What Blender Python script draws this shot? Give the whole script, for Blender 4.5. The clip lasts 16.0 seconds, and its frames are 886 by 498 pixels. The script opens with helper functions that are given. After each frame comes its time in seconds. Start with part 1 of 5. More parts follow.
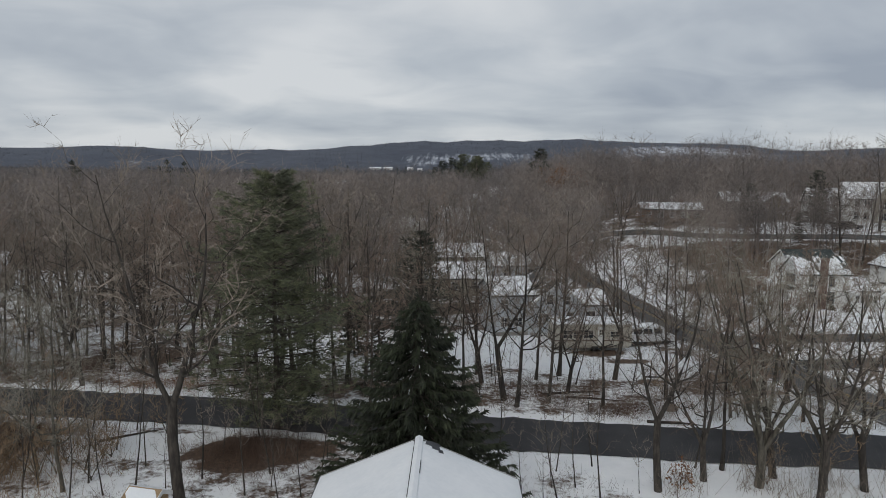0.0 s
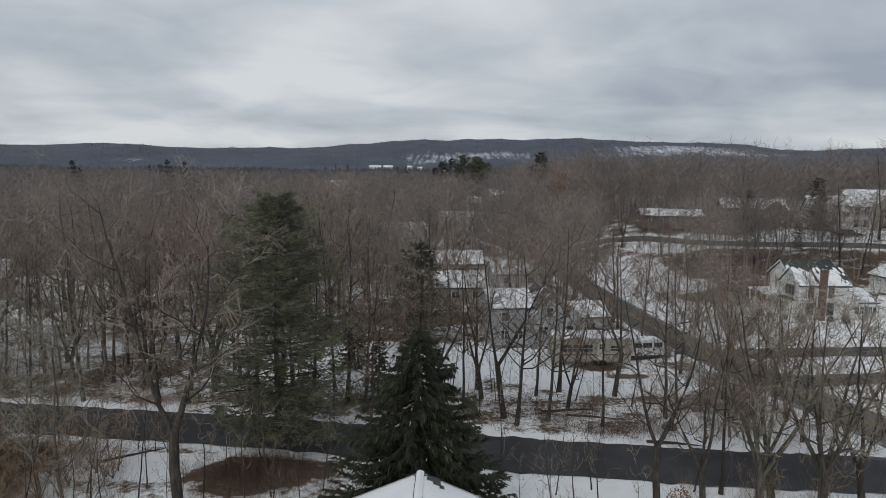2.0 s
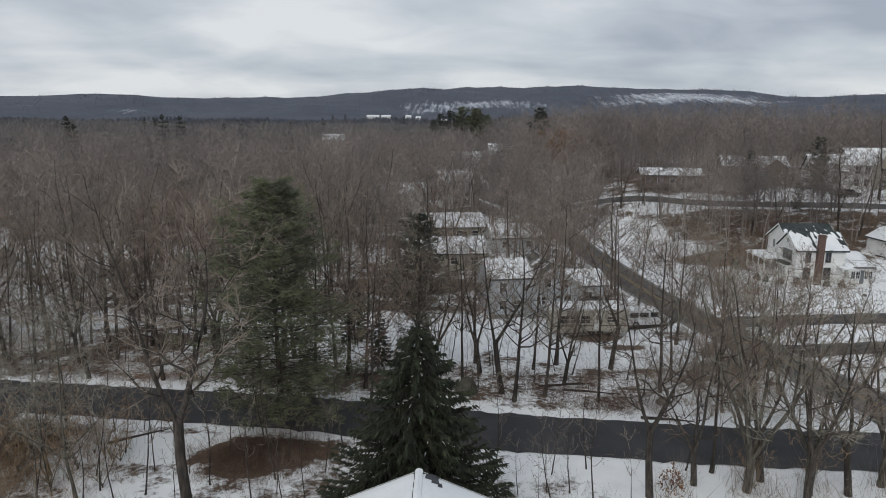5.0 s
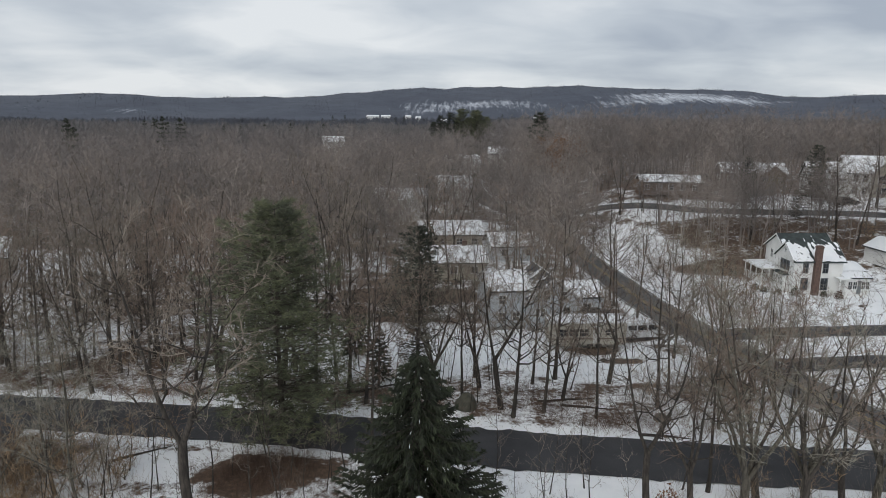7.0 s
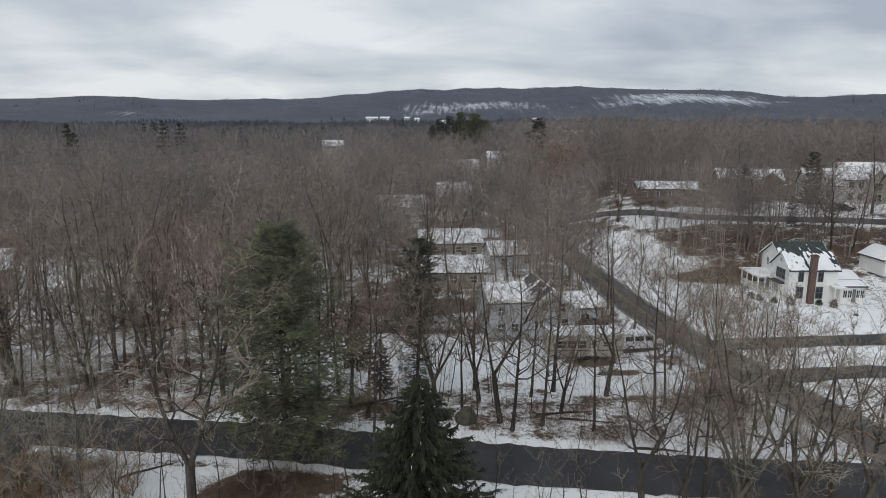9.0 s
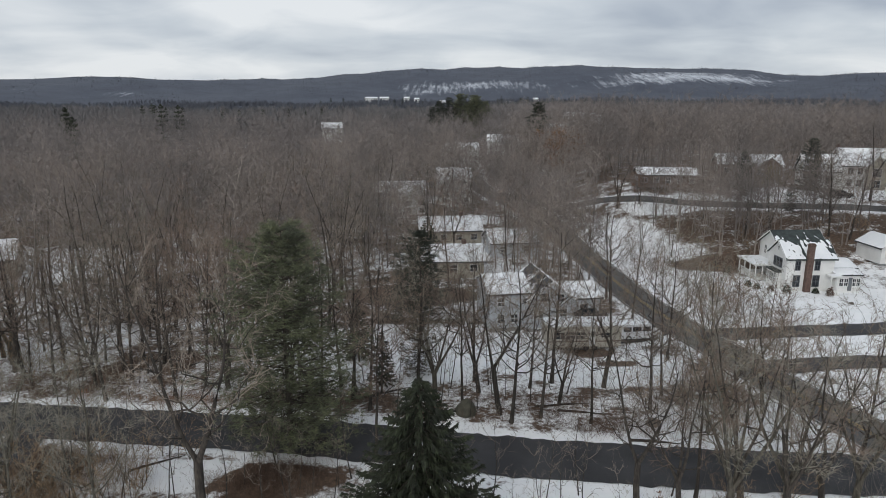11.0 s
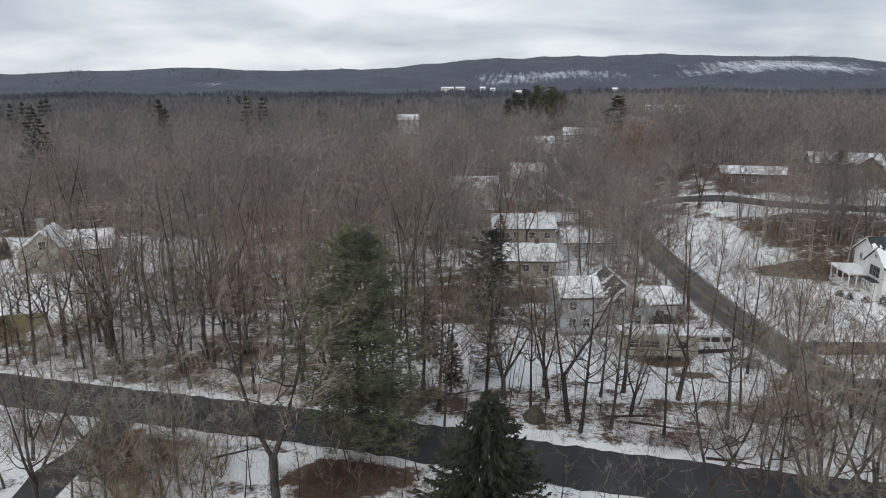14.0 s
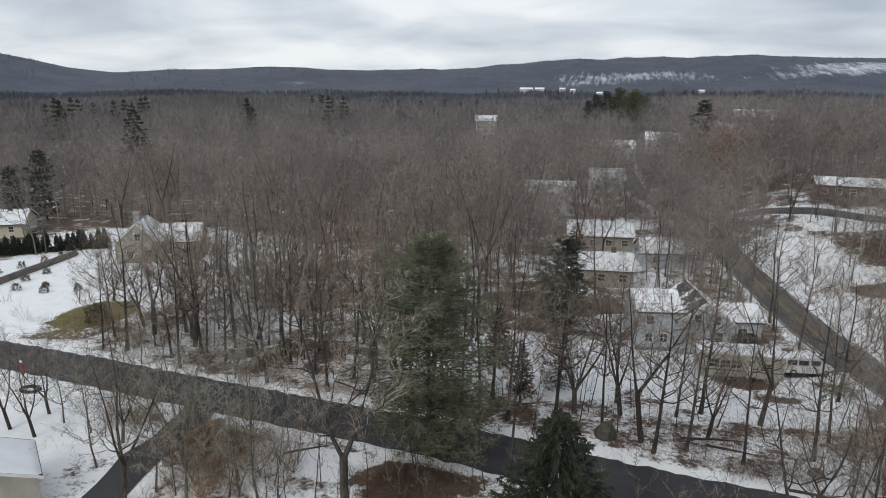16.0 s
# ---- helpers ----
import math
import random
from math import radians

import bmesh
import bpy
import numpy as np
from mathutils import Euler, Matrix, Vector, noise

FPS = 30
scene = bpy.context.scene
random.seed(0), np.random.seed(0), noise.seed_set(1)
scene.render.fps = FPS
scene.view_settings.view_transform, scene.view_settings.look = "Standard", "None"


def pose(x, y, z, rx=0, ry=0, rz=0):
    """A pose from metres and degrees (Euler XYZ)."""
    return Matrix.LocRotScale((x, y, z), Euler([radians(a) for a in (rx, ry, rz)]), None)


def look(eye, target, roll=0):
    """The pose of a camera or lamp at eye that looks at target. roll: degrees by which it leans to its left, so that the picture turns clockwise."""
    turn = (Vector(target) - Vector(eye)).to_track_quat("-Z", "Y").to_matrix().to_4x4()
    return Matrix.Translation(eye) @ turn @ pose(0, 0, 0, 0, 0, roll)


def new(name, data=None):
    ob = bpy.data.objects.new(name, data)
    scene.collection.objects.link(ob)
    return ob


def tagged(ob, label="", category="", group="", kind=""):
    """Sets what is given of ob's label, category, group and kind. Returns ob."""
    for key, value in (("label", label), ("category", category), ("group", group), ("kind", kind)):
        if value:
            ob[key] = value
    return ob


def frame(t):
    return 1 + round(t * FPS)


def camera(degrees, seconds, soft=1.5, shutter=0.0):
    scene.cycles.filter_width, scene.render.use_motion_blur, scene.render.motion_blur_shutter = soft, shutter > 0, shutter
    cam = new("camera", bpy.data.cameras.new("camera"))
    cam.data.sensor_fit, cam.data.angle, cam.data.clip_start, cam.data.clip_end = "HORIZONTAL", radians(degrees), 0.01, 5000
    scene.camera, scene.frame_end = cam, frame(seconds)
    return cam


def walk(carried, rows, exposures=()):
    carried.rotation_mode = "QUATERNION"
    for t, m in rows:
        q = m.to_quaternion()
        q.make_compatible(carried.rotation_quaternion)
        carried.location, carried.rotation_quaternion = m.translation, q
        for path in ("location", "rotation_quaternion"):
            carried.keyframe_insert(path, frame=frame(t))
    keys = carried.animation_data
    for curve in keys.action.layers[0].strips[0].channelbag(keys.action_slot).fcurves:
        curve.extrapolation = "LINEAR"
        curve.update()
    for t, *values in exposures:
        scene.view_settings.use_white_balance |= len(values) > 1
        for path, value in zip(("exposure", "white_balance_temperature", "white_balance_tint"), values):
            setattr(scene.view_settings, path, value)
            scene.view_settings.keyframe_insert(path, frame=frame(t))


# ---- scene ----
cam = camera(68.7, 16.0, soft=0.5)
PATH = [
    (0, (0.27, 0.519, 18.109), (0.241, 2.505, 17.867), 0.4),
    (0.5, (0.259, 0.557, 18.471), (0.23, 2.542, 18.23), 0.6),
    (1, (0.192, 0.555, 18.916), (0.164, 2.54, 18.675), 0.7),
    (1.5, (0.179, 0.537, 19.333), (0.15, 2.522, 19.092), 0.7),
    (2, (0.172, 0.585, 19.71), (0.144, 2.57, 19.462), 0.6),
    (2.5, (0.148, 0.706, 20.06), (0.121, 2.683, 19.762), 0.6),
    (3, (0.147, 0.878, 20.391), (0.121, 2.848, 20.047), 0.6),
    (5.5, (0.289, 0.902, 22.41), (0.264, 2.862, 22.009), 0.2),
    (6, (0.262, 0.958, 22.764), (0.237, 2.917, 22.363), 0.3),
    (6.5, (0.248, 0.867, 23.151), (0.224, 2.827, 22.75), 0.3),
    (7, (0.248, 0.645, 23.557), (0.224, 2.604, 23.155), 0.3),
    (7.5, (0.218, 0.344, 23.985), (0.194, 2.303, 23.585), 0.2),
    (8, (0.233, 0.094, 24.348), (0.208, 2.053, 23.947), 0.1),
    (8.5, (0.232, 0.008, 24.683), (0.209, 1.967, 24.284), 0.1),
    (11, (0.249, -0.539, 26.505), (0.226, 1.408, 26.046), -0.1),
    (11.5, (0.254, -0.469, 26.654), (0.231, 1.471, 26.167), -0.1),
    (12, (0.27, -0.407, 26.821), (0.247, 1.533, 26.335), -0.3),
    (12.5, (0.255, -0.405, 27.013), (0.176, 1.534, 26.527), -0.3),
    (13, (0.289, -0.34, 27.219), (0.131, 1.593, 26.733), -0.4),
    (13.5, (0.292, -0.293, 27.455), (0.087, 1.636, 26.969), -0.4),
    (14, (0.228, -0.255, 27.673), (-0.016, 1.669, 27.185), -0.2),
    (14.5, (0.129, -0.234, 27.859), (-0.152, 1.685, 27.372), 0.1),
    (15, (0.075, -0.174, 28.031), (-0.265, 1.736, 27.542), 0.2),
    (15.5, (0.065, -0.131, 28.171), (-0.336, 1.767, 27.683), 0.2),
    (16, (0.023, -0.055, 28.265), (-0.441, 1.828, 27.777), 0.3),
]
EXPOSURE = ((0, -0.32), (3, -0.24), (5.5, -0.11), (8.5, -0.03), (11, -0.03), (12, 0.08), (16, 0.13))
walk(cam, [(t, look(eye, target, roll)) for t, eye, target, roll in PATH], EXPOSURE)

# ------------------------------------------------------------------ light
world = bpy.data.worlds.new("overcast_sky")
scene.world = world
world.use_nodes = True
wn, wl = world.node_tree.nodes, world.node_tree.links
wn.clear()


def wnode(kind, **values):
    n = wn.new(kind)
    for k, v in values.items():
        n.inputs[k].default_value = v
    return n


w_out = wn.new("ShaderNodeOutputWorld")
w_bg = wn.new("ShaderNodeBackground")
w_sky = wn.new("ShaderNodeTexSky")
w_sky.sky_type, w_sky.sun_disc = "NISHITA", False
w_sky.sun_elevation, w_sky.sun_rotation = radians(28), radians(200)
w_co = wn.new("ShaderNodeTexCoord")
w_sep = wn.new("ShaderNodeSeparateXYZ")
wl.new(w_co.outputs["Generated"], w_sep.inputs[0])


def wmath(op, a, b):
    n = wn.new("ShaderNodeMath")
    n.operation = op
    for i, v in enumerate((a, b)):
        if isinstance(v, (int, float)):
            n.inputs[i].default_value = v
        else:
            wl.new(v, n.inputs[i])
    return n.outputs[0]


# the cloud deck is a flat layer, so its pattern shrinks towards the horizon
w_up = wmath("ADD", wmath("MAXIMUM", w_sep.outputs[2], 0.0), 0.22)
w_cx, w_cy = wmath("DIVIDE", w_sep.outputs[0], w_up), wmath("DIVIDE", w_sep.outputs[1], w_up)
w_com = wn.new("ShaderNodeCombineXYZ")
wl.new(wmath("MULTIPLY", w_cx, 0.8), w_com.inputs[0])
wl.new(w_cy, w_com.inputs[1])
w_n1 = wnode("ShaderNodeTexNoise", Scale=0.7, Detail=5.0, Roughness=0.45, Distortion=0.5)
w_n2 = wnode("ShaderNodeTexNoise", Scale=2.2, Detail=4.0, Roughness=0.5, Distortion=0.6)
for n in (w_n1, w_n2):
    wl.new(w_com.outputs[0], n.inputs["Vector"])
w_mix = wmath("ADD", wmath("MULTIPLY", w_n1.outputs[0], 0.75), wmath("MULTIPLY", w_n2.outputs[0], 0.25))
w_mix = wmath("SUBTRACT", w_mix, wmath("MULTIPLY", w_sep.outputs[0], 0.05))  # thicker cloud to the east
w_ramp = wn.new("ShaderNodeValToRGB")
wl.new(w_mix, w_ramp.inputs[0])
for i, (p, c) in enumerate(((0.36, (0.40, 0.45, 0.53, 1)), (0.47, (0.58, 0.63, 0.69, 1)), (0.58, (0.80, 0.83, 0.86, 1)))):
    e = w_ramp.color_ramp.elements[i] if i < 2 else w_ramp.color_ramp.elements.new(p)
    e.position, e.color = p, c
w_scale = wn.new("ShaderNodeMixRGB")
w_scale.blend_type = "MULTIPLY"
w_scale.inputs[0].default_value = 1
w_scale.inputs[2].default_value = (0.1, 0.1, 0.1, 1)
wl.new(w_sky.outputs[0], w_scale.inputs[1])
w_blend = wn.new("ShaderNodeMixRGB")
w_blend.inputs[0].default_value = 0.94
wl.new(w_scale.outputs[0], w_blend.inputs[1])
wl.new(w_ramp.outputs[0], w_blend.inputs[2])
wl.new(w_blend.outputs[0], w_bg.inputs["Color"])
w_bg.inputs["Strength"].default_value = 1.0
wl.new(w_bg.outputs[0], w_out.inputs[0])

sun = new("sun", bpy.data.lights.new("sun", "SUN"))
sun.data.energy, sun.data.angle, sun.data.color = 0.85, radians(25), (1.0, 0.97, 0.92)
sun.matrix_world = look((0, 0, 300), (60, 150, 180))


# ------------------------------------------------------------------ materials
def material(name, colour, second=None, scale=3.0, rough=0.8, bump=0.2, fine=30.0, metal=0.0, spread=0.0, wave=None, stretch=(1, 1, 1), island=0.0, low=0.38, high=0.62):
    """A two-tone noise material with fine grain, optional courses (wave) and a shade that differs from object to object (spread) or from piece to piece (island)."""
    m = bpy.data.materials.new(name)
    m.use_nodes = True
    n, l = m.node_tree.nodes, m.node_tree.links
    p = n["Principled BSDF"]
    p.inputs["Roughness"].default_value, p.inputs["Metallic"].default_value = rough, metal
    second = second or tuple(c * 0.7 for c in colour)
    co, mp = n.new("ShaderNodeTexCoord"), n.new("ShaderNodeMapping")
    mp.inputs["Scale"].default_value = stretch
    l.new(co.outputs["Object"], mp.inputs[0])
    big, small = n.new("ShaderNodeTexNoise"), n.new("ShaderNodeTexNoise")
    big.inputs["Scale"].default_value, big.inputs["Detail"].default_value = scale, 5
    small.inputs["Scale"].default_value, small.inputs["Detail"].default_value = fine, 4
    ramp, mix, val = n.new("ShaderNodeValToRGB"), n.new("ShaderNodeMixRGB"), n.new("ShaderNodeHueSaturation")
    ramp.color_ramp.elements[0].position, ramp.color_ramp.elements[1].position = low, high
    ramp.color_ramp.elements[0].color, ramp.color_ramp.elements[1].color = (*second, 1), (*colour, 1)
    for t in (big, small):
        l.new(mp.outputs[0], t.inputs["Vector"])
    l.new(big.outputs[0], ramp.inputs[0])
    mix.blend_type = "OVERLAY"
    mix.inputs[0].default_value = 0.35
    l.new(ramp.outputs[0], mix.inputs[1])
    l.new(small.outputs[0], mix.inputs[2])
    l.new(mix.outputs[0], val.inputs["Color"])
    if spread or island:
        src = n.new("ShaderNodeObjectInfo" if spread else "ShaderNodeNewGeometry")
        rng = n.new("ShaderNodeMapRange")
        a = spread or island
        rng.inputs["To Min"].default_value, rng.inputs["To Max"].default_value = 1 - a, 1 + a
        l.new(src.outputs["Random" if spread else "Random Per Island"], rng.inputs[0])
        l.new(rng.outputs[0], val.inputs["Value"])
    l.new(val.outputs[0], p.inputs["Base Color"])
    height = small.outputs[0]
    if wave:
        axis, size = wave
        wv = n.new("ShaderNodeTexWave")
        wv.bands_direction, wv.wave_profile = axis, "SAW"
        wv.inputs["Scale"].default_value = 0.314 / size
        l.new(co.outputs["Object"], wv.inputs["Vector"])
        add = n.new("ShaderNodeMath")
        add.operation = "MULTIPLY_ADD"
        add.inputs[1].default_value = 0.15
        l.new(small.outputs[0], add.inputs[0])
        l.new(wv.outputs[1], add.inputs[2])
        height = add.outputs[0]
    if bump:
        b = n.new("ShaderNodeBump")
        b.inputs["Strength"].default_value, b.inputs["Distance"].default_value = bump, 0.03
        l.new(height, b.inputs["Height"])
        l.new(b.outputs[0], p.inputs["Normal"])
    return m


SNOW = material("snow", (0.84, 0.86, 0.88), (0.72, 0.75, 0.79), 0.6, 0.6, 0.25, 6)
ROOF_SNOW = material("roof_snow", (0.88, 0.89, 0.90), (0.80, 0.82, 0.84), 0.35, 0.55, 0.1, 5)
BARK = material("bark", (0.072, 0.061, 0.051), (0.032, 0.027, 0.023), 2.2, 0.95, 0.6, 18, spread=0.35, stretch=(3, 3, 0.6))
PALE_BARK = material("pale_bark", (0.145, 0.130, 0.102), (0.064, 0.057, 0.046), 2.0, 0.95, 0.5, 16, spread=0.3, stretch=(3, 3, 0.6))
TWIG = material("twig", (0.275, 0.231, 0.188), (0.158, 0.131, 0.107), 0.5, 0.9, 0, 6, spread=0.35)
PALE_TWIG = material("pale_twig", (0.320, 0.298, 0.244), (0.195, 0.180, 0.146), 0.5, 0.9, 0, 6, spread=0.25)
TAN_TWIG = material("tan_twig", (0.370, 0.260, 0.160), (0.215, 0.148, 0.092), 0.5, 0.9, 0, 6, spread=0.3)
RED_TWIG = material("red_twig", (0.278, 0.206, 0.162), (0.160, 0.117, 0.093), 0.5, 0.9, 0, 6, spread=0.3)
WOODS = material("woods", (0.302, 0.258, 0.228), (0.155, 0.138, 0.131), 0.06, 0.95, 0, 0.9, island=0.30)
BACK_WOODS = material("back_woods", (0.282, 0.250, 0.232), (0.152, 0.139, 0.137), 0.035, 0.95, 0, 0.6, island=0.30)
# haze of distance painted into these two woods' colours: greyer, then blue-grey
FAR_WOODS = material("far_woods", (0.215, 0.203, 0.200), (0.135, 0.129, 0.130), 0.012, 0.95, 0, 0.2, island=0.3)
HAZED_WOODS = material("hazed_woods", (0.126, 0.133, 0.154), (0.080, 0.087, 0.105), 0.006, 0.95, 0, 0.1, island=0.12)
NEEDLE = material("spruce_needles", (0.040, 0.050, 0.024), (0.017, 0.021, 0.012), 1.0, 0.7, 0, 12, island=0.4)
PINE_NEEDLE = material("pine_needles", (0.165, 0.176, 0.098), (0.088, 0.096, 0.062), 0.6, 0.7, 0, 10, island=0.4)
HEMLOCK = material("hemlock_needles", (0.060, 0.068, 0.048), (0.030, 0.035, 0.026), 0.8, 0.8, 0, 10, island=0.4)
CEDAR = material("cedar_sprays", (0.115, 0.095, 0.055), (0.060, 0.052, 0.032), 0.8, 0.85, 0, 10, island=0.4)
YEW = material("yew_needles", (0.035, 0.052, 0.026), (0.016, 0.024, 0.013), 1.2, 0.8, 0, 10, island=0.4)
GOLD = material("golden_foliage", (0.20, 0.17, 0.035), (0.12, 0.10, 0.025), 1.0, 0.8, 0, 10, island=0.35)
RUST = material("dead_oak_leaves", (0.26, 0.125, 0.055), (0.15, 0.070, 0.035), 0.8, 0.85, 0, 10, island=0.4)
BRUSH = material("brush_twigs", (0.165, 0.105, 0.072), (0.080, 0.050, 0.038), 0.2, 0.9, 0, 4, island=0.4)
ASPHALT = material("asphalt", (0.048, 0.048, 0.051), (0.030, 0.030, 0.033), 0.35, 0.75, 0.3, 40)
OLD_ASPHALT = material("worn_asphalt", (0.105, 0.102, 0.100), (0.066, 0.064, 0.063), 0.35, 0.8, 0.3, 40)
YELLOW_LINE = material("yellow_road_paint", (0.42, 0.28, 0.06), (0.22, 0.16, 0.06), 3, 0.7, 0.1, 30)
WHITE_LINE = material("white_road_paint", (0.62, 0.62, 0.60), (0.35, 0.35, 0.34), 3, 0.7, 0.1, 30)
WHITE_SIDING = material("white_clapboard", (0.80, 0.80, 0.78), (0.72, 0.72, 0.70), 0.7, 0.6, 0.35, 20, wave=("Z", 0.14))
GREY_SIDING = material("grey_blue_siding", (0.52, 0.55, 0.58), (0.45, 0.48, 0.51), 0.7, 0.6, 0.35, 20, wave=("Z", 0.16))
TAN_SIDING = material("tan_siding", (0.42, 0.39, 0.32), (0.35, 0.32, 0.26), 0.7, 0.65, 0.35, 20, wave=("Z", 0.16))
CREAM_SIDING = material("cream_siding", (0.66, 0.62, 0.48), (0.58, 0.54, 0.42), 0.7, 0.65, 0.3, 20, wave=("Z", 0.16))
BROWN_SIDING = material("brown_siding", (0.17, 0.12, 0.095), (0.12, 0.085, 0.07), 0.7, 0.7, 0.3, 20, wave=("Z", 0.2))
BEIGE_PANEL = material("beige_trailer_panel", (0.50, 0.47, 0.40), (0.42, 0.39, 0.33), 0.8, 0.5, 0.1, 20)
TRIM = material("white_trim", (0.78, 0.78, 0.76), (0.68, 0.68, 0.66), 2, 0.5, 0.05, 20)
SHUTTER = material("grey_shutter", (0.16, 0.17, 0.18), (0.11, 0.12, 0.13), 2, 0.6, 0.2, 20, wave=("Z", 0.05))
SHINGLE = material("dark_shingle", (0.075, 0.078, 0.085), (0.045, 0.047, 0.052), 1.2, 0.9, 0.5, 14, wave=("Z", 0.09))
GREEN_SHINGLE = material("dark_green_shingle", (0.055, 0.068, 0.066), (0.032, 0.040, 0.040), 1.2, 0.9, 0.5, 14, wave=("Z", 0.09))
BRICK = material("chimney_brick", (0.165, 0.105, 0.085), (0.105, 0.068, 0.056), 4, 0.85, 0.6, 30, wave=("Z", 0.075))
STONE = material("fieldstone", (0.20, 0.175, 0.15), (0.11, 0.097, 0.085), 2.5, 0.9, 0.6, 14, spread=0.25)
CONCRETE = material("foundation_concrete", (0.32, 0.31, 0.29), (0.22, 0.215, 0.20), 1.5, 0.85, 0.3, 25)
PLYWOOD = material("raw_lumber", (0.40, 0.28, 0.155), (0.27, 0.185, 0.10), 1.5, 0.8, 0.3, 20, stretch=(1, 1, 6))
RUBBER = material("black_rubber", (0.025, 0.025, 0.026), (0.016, 0.016, 0.017), 4, 0.8, 0.2, 40)
RED_PAINT = material("red_paint", (0.42, 0.035, 0.05), (0.30, 0.03, 0.04), 4, 0.5, 0.1, 30)
DARK_METAL = material("dark_metal", (0.05, 0.05, 0.055), (0.03, 0.03, 0.033), 4, 0.4, 0.1, 30, metal=0.6)
WHITE_PAINT = material("white_car_paint", (0.66, 0.67, 0.68), (0.58, 0.59, 0.60), 1, 0.3, 0, 20)
DARK_PAINT = material("dark_car_paint", (0.03, 0.032, 0.036), (0.02, 0.021, 0.024), 1, 0.25, 0, 20)
GREY_COVER = material("grey_green_cover", (0.088, 0.084, 0.060), (0.052, 0.050, 0.038), 2, 0.7, 0.3, 12)
GLASS = material("window_glass", (0.035, 0.040, 0.048), (0.022, 0.025, 0.030), 0.8, 0.08, 0, 3)


def ground_material():
    """Snow, leaf litter, turf and haze-tinted far woods, shared out by the sheet's own zone attributes and broken up by
    noise.
    """
    m = bpy.data.materials.new("winter_ground")
    m.use_nodes = True
    n, l = m.node_tree.nodes, m.node_tree.links
    p = n["Principled BSDF"]
    p.inputs["Roughness"].default_value = 0.85
    co = n.new("ShaderNodeTexCoord")

    def tex(scale, detail=6, rough=0.6):
        t = n.new("ShaderNodeTexNoise")
        t.inputs["Scale"].default_value, t.inputs["Detail"].default_value, t.inputs["Roughness"].default_value = scale, detail, rough
        l.new(co.outputs["Object"], t.inputs["Vector"])
        return t.outputs[0]

    def ramp(src, stops):
        r = n.new("ShaderNodeValToRGB")
        l.new(src, r.inputs[0])
        for i, (at, c) in enumerate(stops):
            e = r.color_ramp.elements[i] if i < 2 else r.color_ramp.elements.new(at)
            e.position, e.color = at, (*c, 1)
        return r.outputs[0]

    def mth(op, a, b):
        k = n.new("ShaderNodeMath")
        k.operation = op
        k.use_clamp = op == "MULTIPLY_ADD"
        for i, v in enumerate((a, b)):
            if isinstance(v, (int, float)):
                k.inputs[i].default_value = v
            else:
                l.new(v, k.inputs[i])
        return k.outputs[0]

    def attr(name):
        a = n.new("ShaderNodeAttribute")
        a.attribute_name = name
        return a.outputs["Fac"]

    def mix(f, a, b):
        k = n.new("ShaderNodeMixRGB")
        for i, v in enumerate((f, a, b)):
            l.new(v, k.inputs[i])
        return k.outputs[0]

    litter = ramp(tex(3.0), ((0.3, (0.055, 0.037, 0.027)), (0.55, (0.118, 0.077, 0.052)), (0.75, (0.195, 0.130, 0.082))))
    turf = ramp(tex(1.2), ((0.3, (0.095, 0.084, 0.028)), (0.7, (0.185, 0.150, 0.055))))
    snow = ramp(tex(0.7), ((0.3, (0.80, 0.815, 0.83)), (0.7, (0.90, 0.905, 0.91))))
    # hill woods: the blue-grey is distance haze mixed into the base colour
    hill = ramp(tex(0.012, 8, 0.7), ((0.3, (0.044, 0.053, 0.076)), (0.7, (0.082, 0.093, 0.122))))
    blotch = mth("ADD", mth("MULTIPLY", tex(0.35, 8, 0.68), 0.62), mth("MULTIPLY", tex(2.6, 5, 0.7), 0.38))
    sharp = mth("MULTIPLY", mth("ADD", mth("SUBTRACT", attr("snow"), 1.0), mth("MULTIPLY", blotch, 1.0)), 10.0)
    k = n.new("ShaderNodeClamp")
    l.new(sharp, k.inputs[0])
    base = mix(attr("turf"), litter, turf)
    near = mix(k.outputs[0], base, snow)
    slope = n.new("ShaderNodeMapping")
    slope.inputs["Scale"].default_value = (1, 0.10, 0.3)
    l.new(co.outputs["Object"], slope.inputs[0])
    trees = n.new("ShaderNodeTexNoise")
    trees.inputs["Scale"].default_value, trees.inputs["Detail"].default_value, trees.inputs["Roughness"].default_value = 0.075, 5, 0.75
    l.new(slope.outputs[0], trees.inputs["Vector"])
    patch = mth("MULTIPLY", mth("ADD", mth("SUBTRACT", attr("hill_snow"), 1.0), mth("ADD", mth("MULTIPLY", tex(0.010, 6, 0.75), 0.40), mth("MULTIPLY", trees.outputs[0], 0.60))), 5.5)
    k2 = n.new("ShaderNodeClamp")
    l.new(patch, k2.inputs[0])
    # snow on the hills, its colour dulled and blued for the same haze
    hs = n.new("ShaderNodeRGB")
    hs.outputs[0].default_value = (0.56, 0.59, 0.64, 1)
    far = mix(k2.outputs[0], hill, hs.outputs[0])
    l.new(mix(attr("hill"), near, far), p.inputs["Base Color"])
    b = n.new("ShaderNodeBump")
    b.inputs["Strength"].default_value, b.inputs["Distance"].default_value = 0.5, 0.08
    l.new(tex(2.2, 8, 0.7), b.inputs["Height"])
    l.new(b.outputs[0], p.inputs["Normal"])
    return m


GROUND = ground_material()


# ------------------------------------------------------------------ plan
def ease(a, b, v):
    t = np.clip((np.asarray(v, float) - a) / (b - a), 0, 1)
    return t * t * (3 - 2 * t)


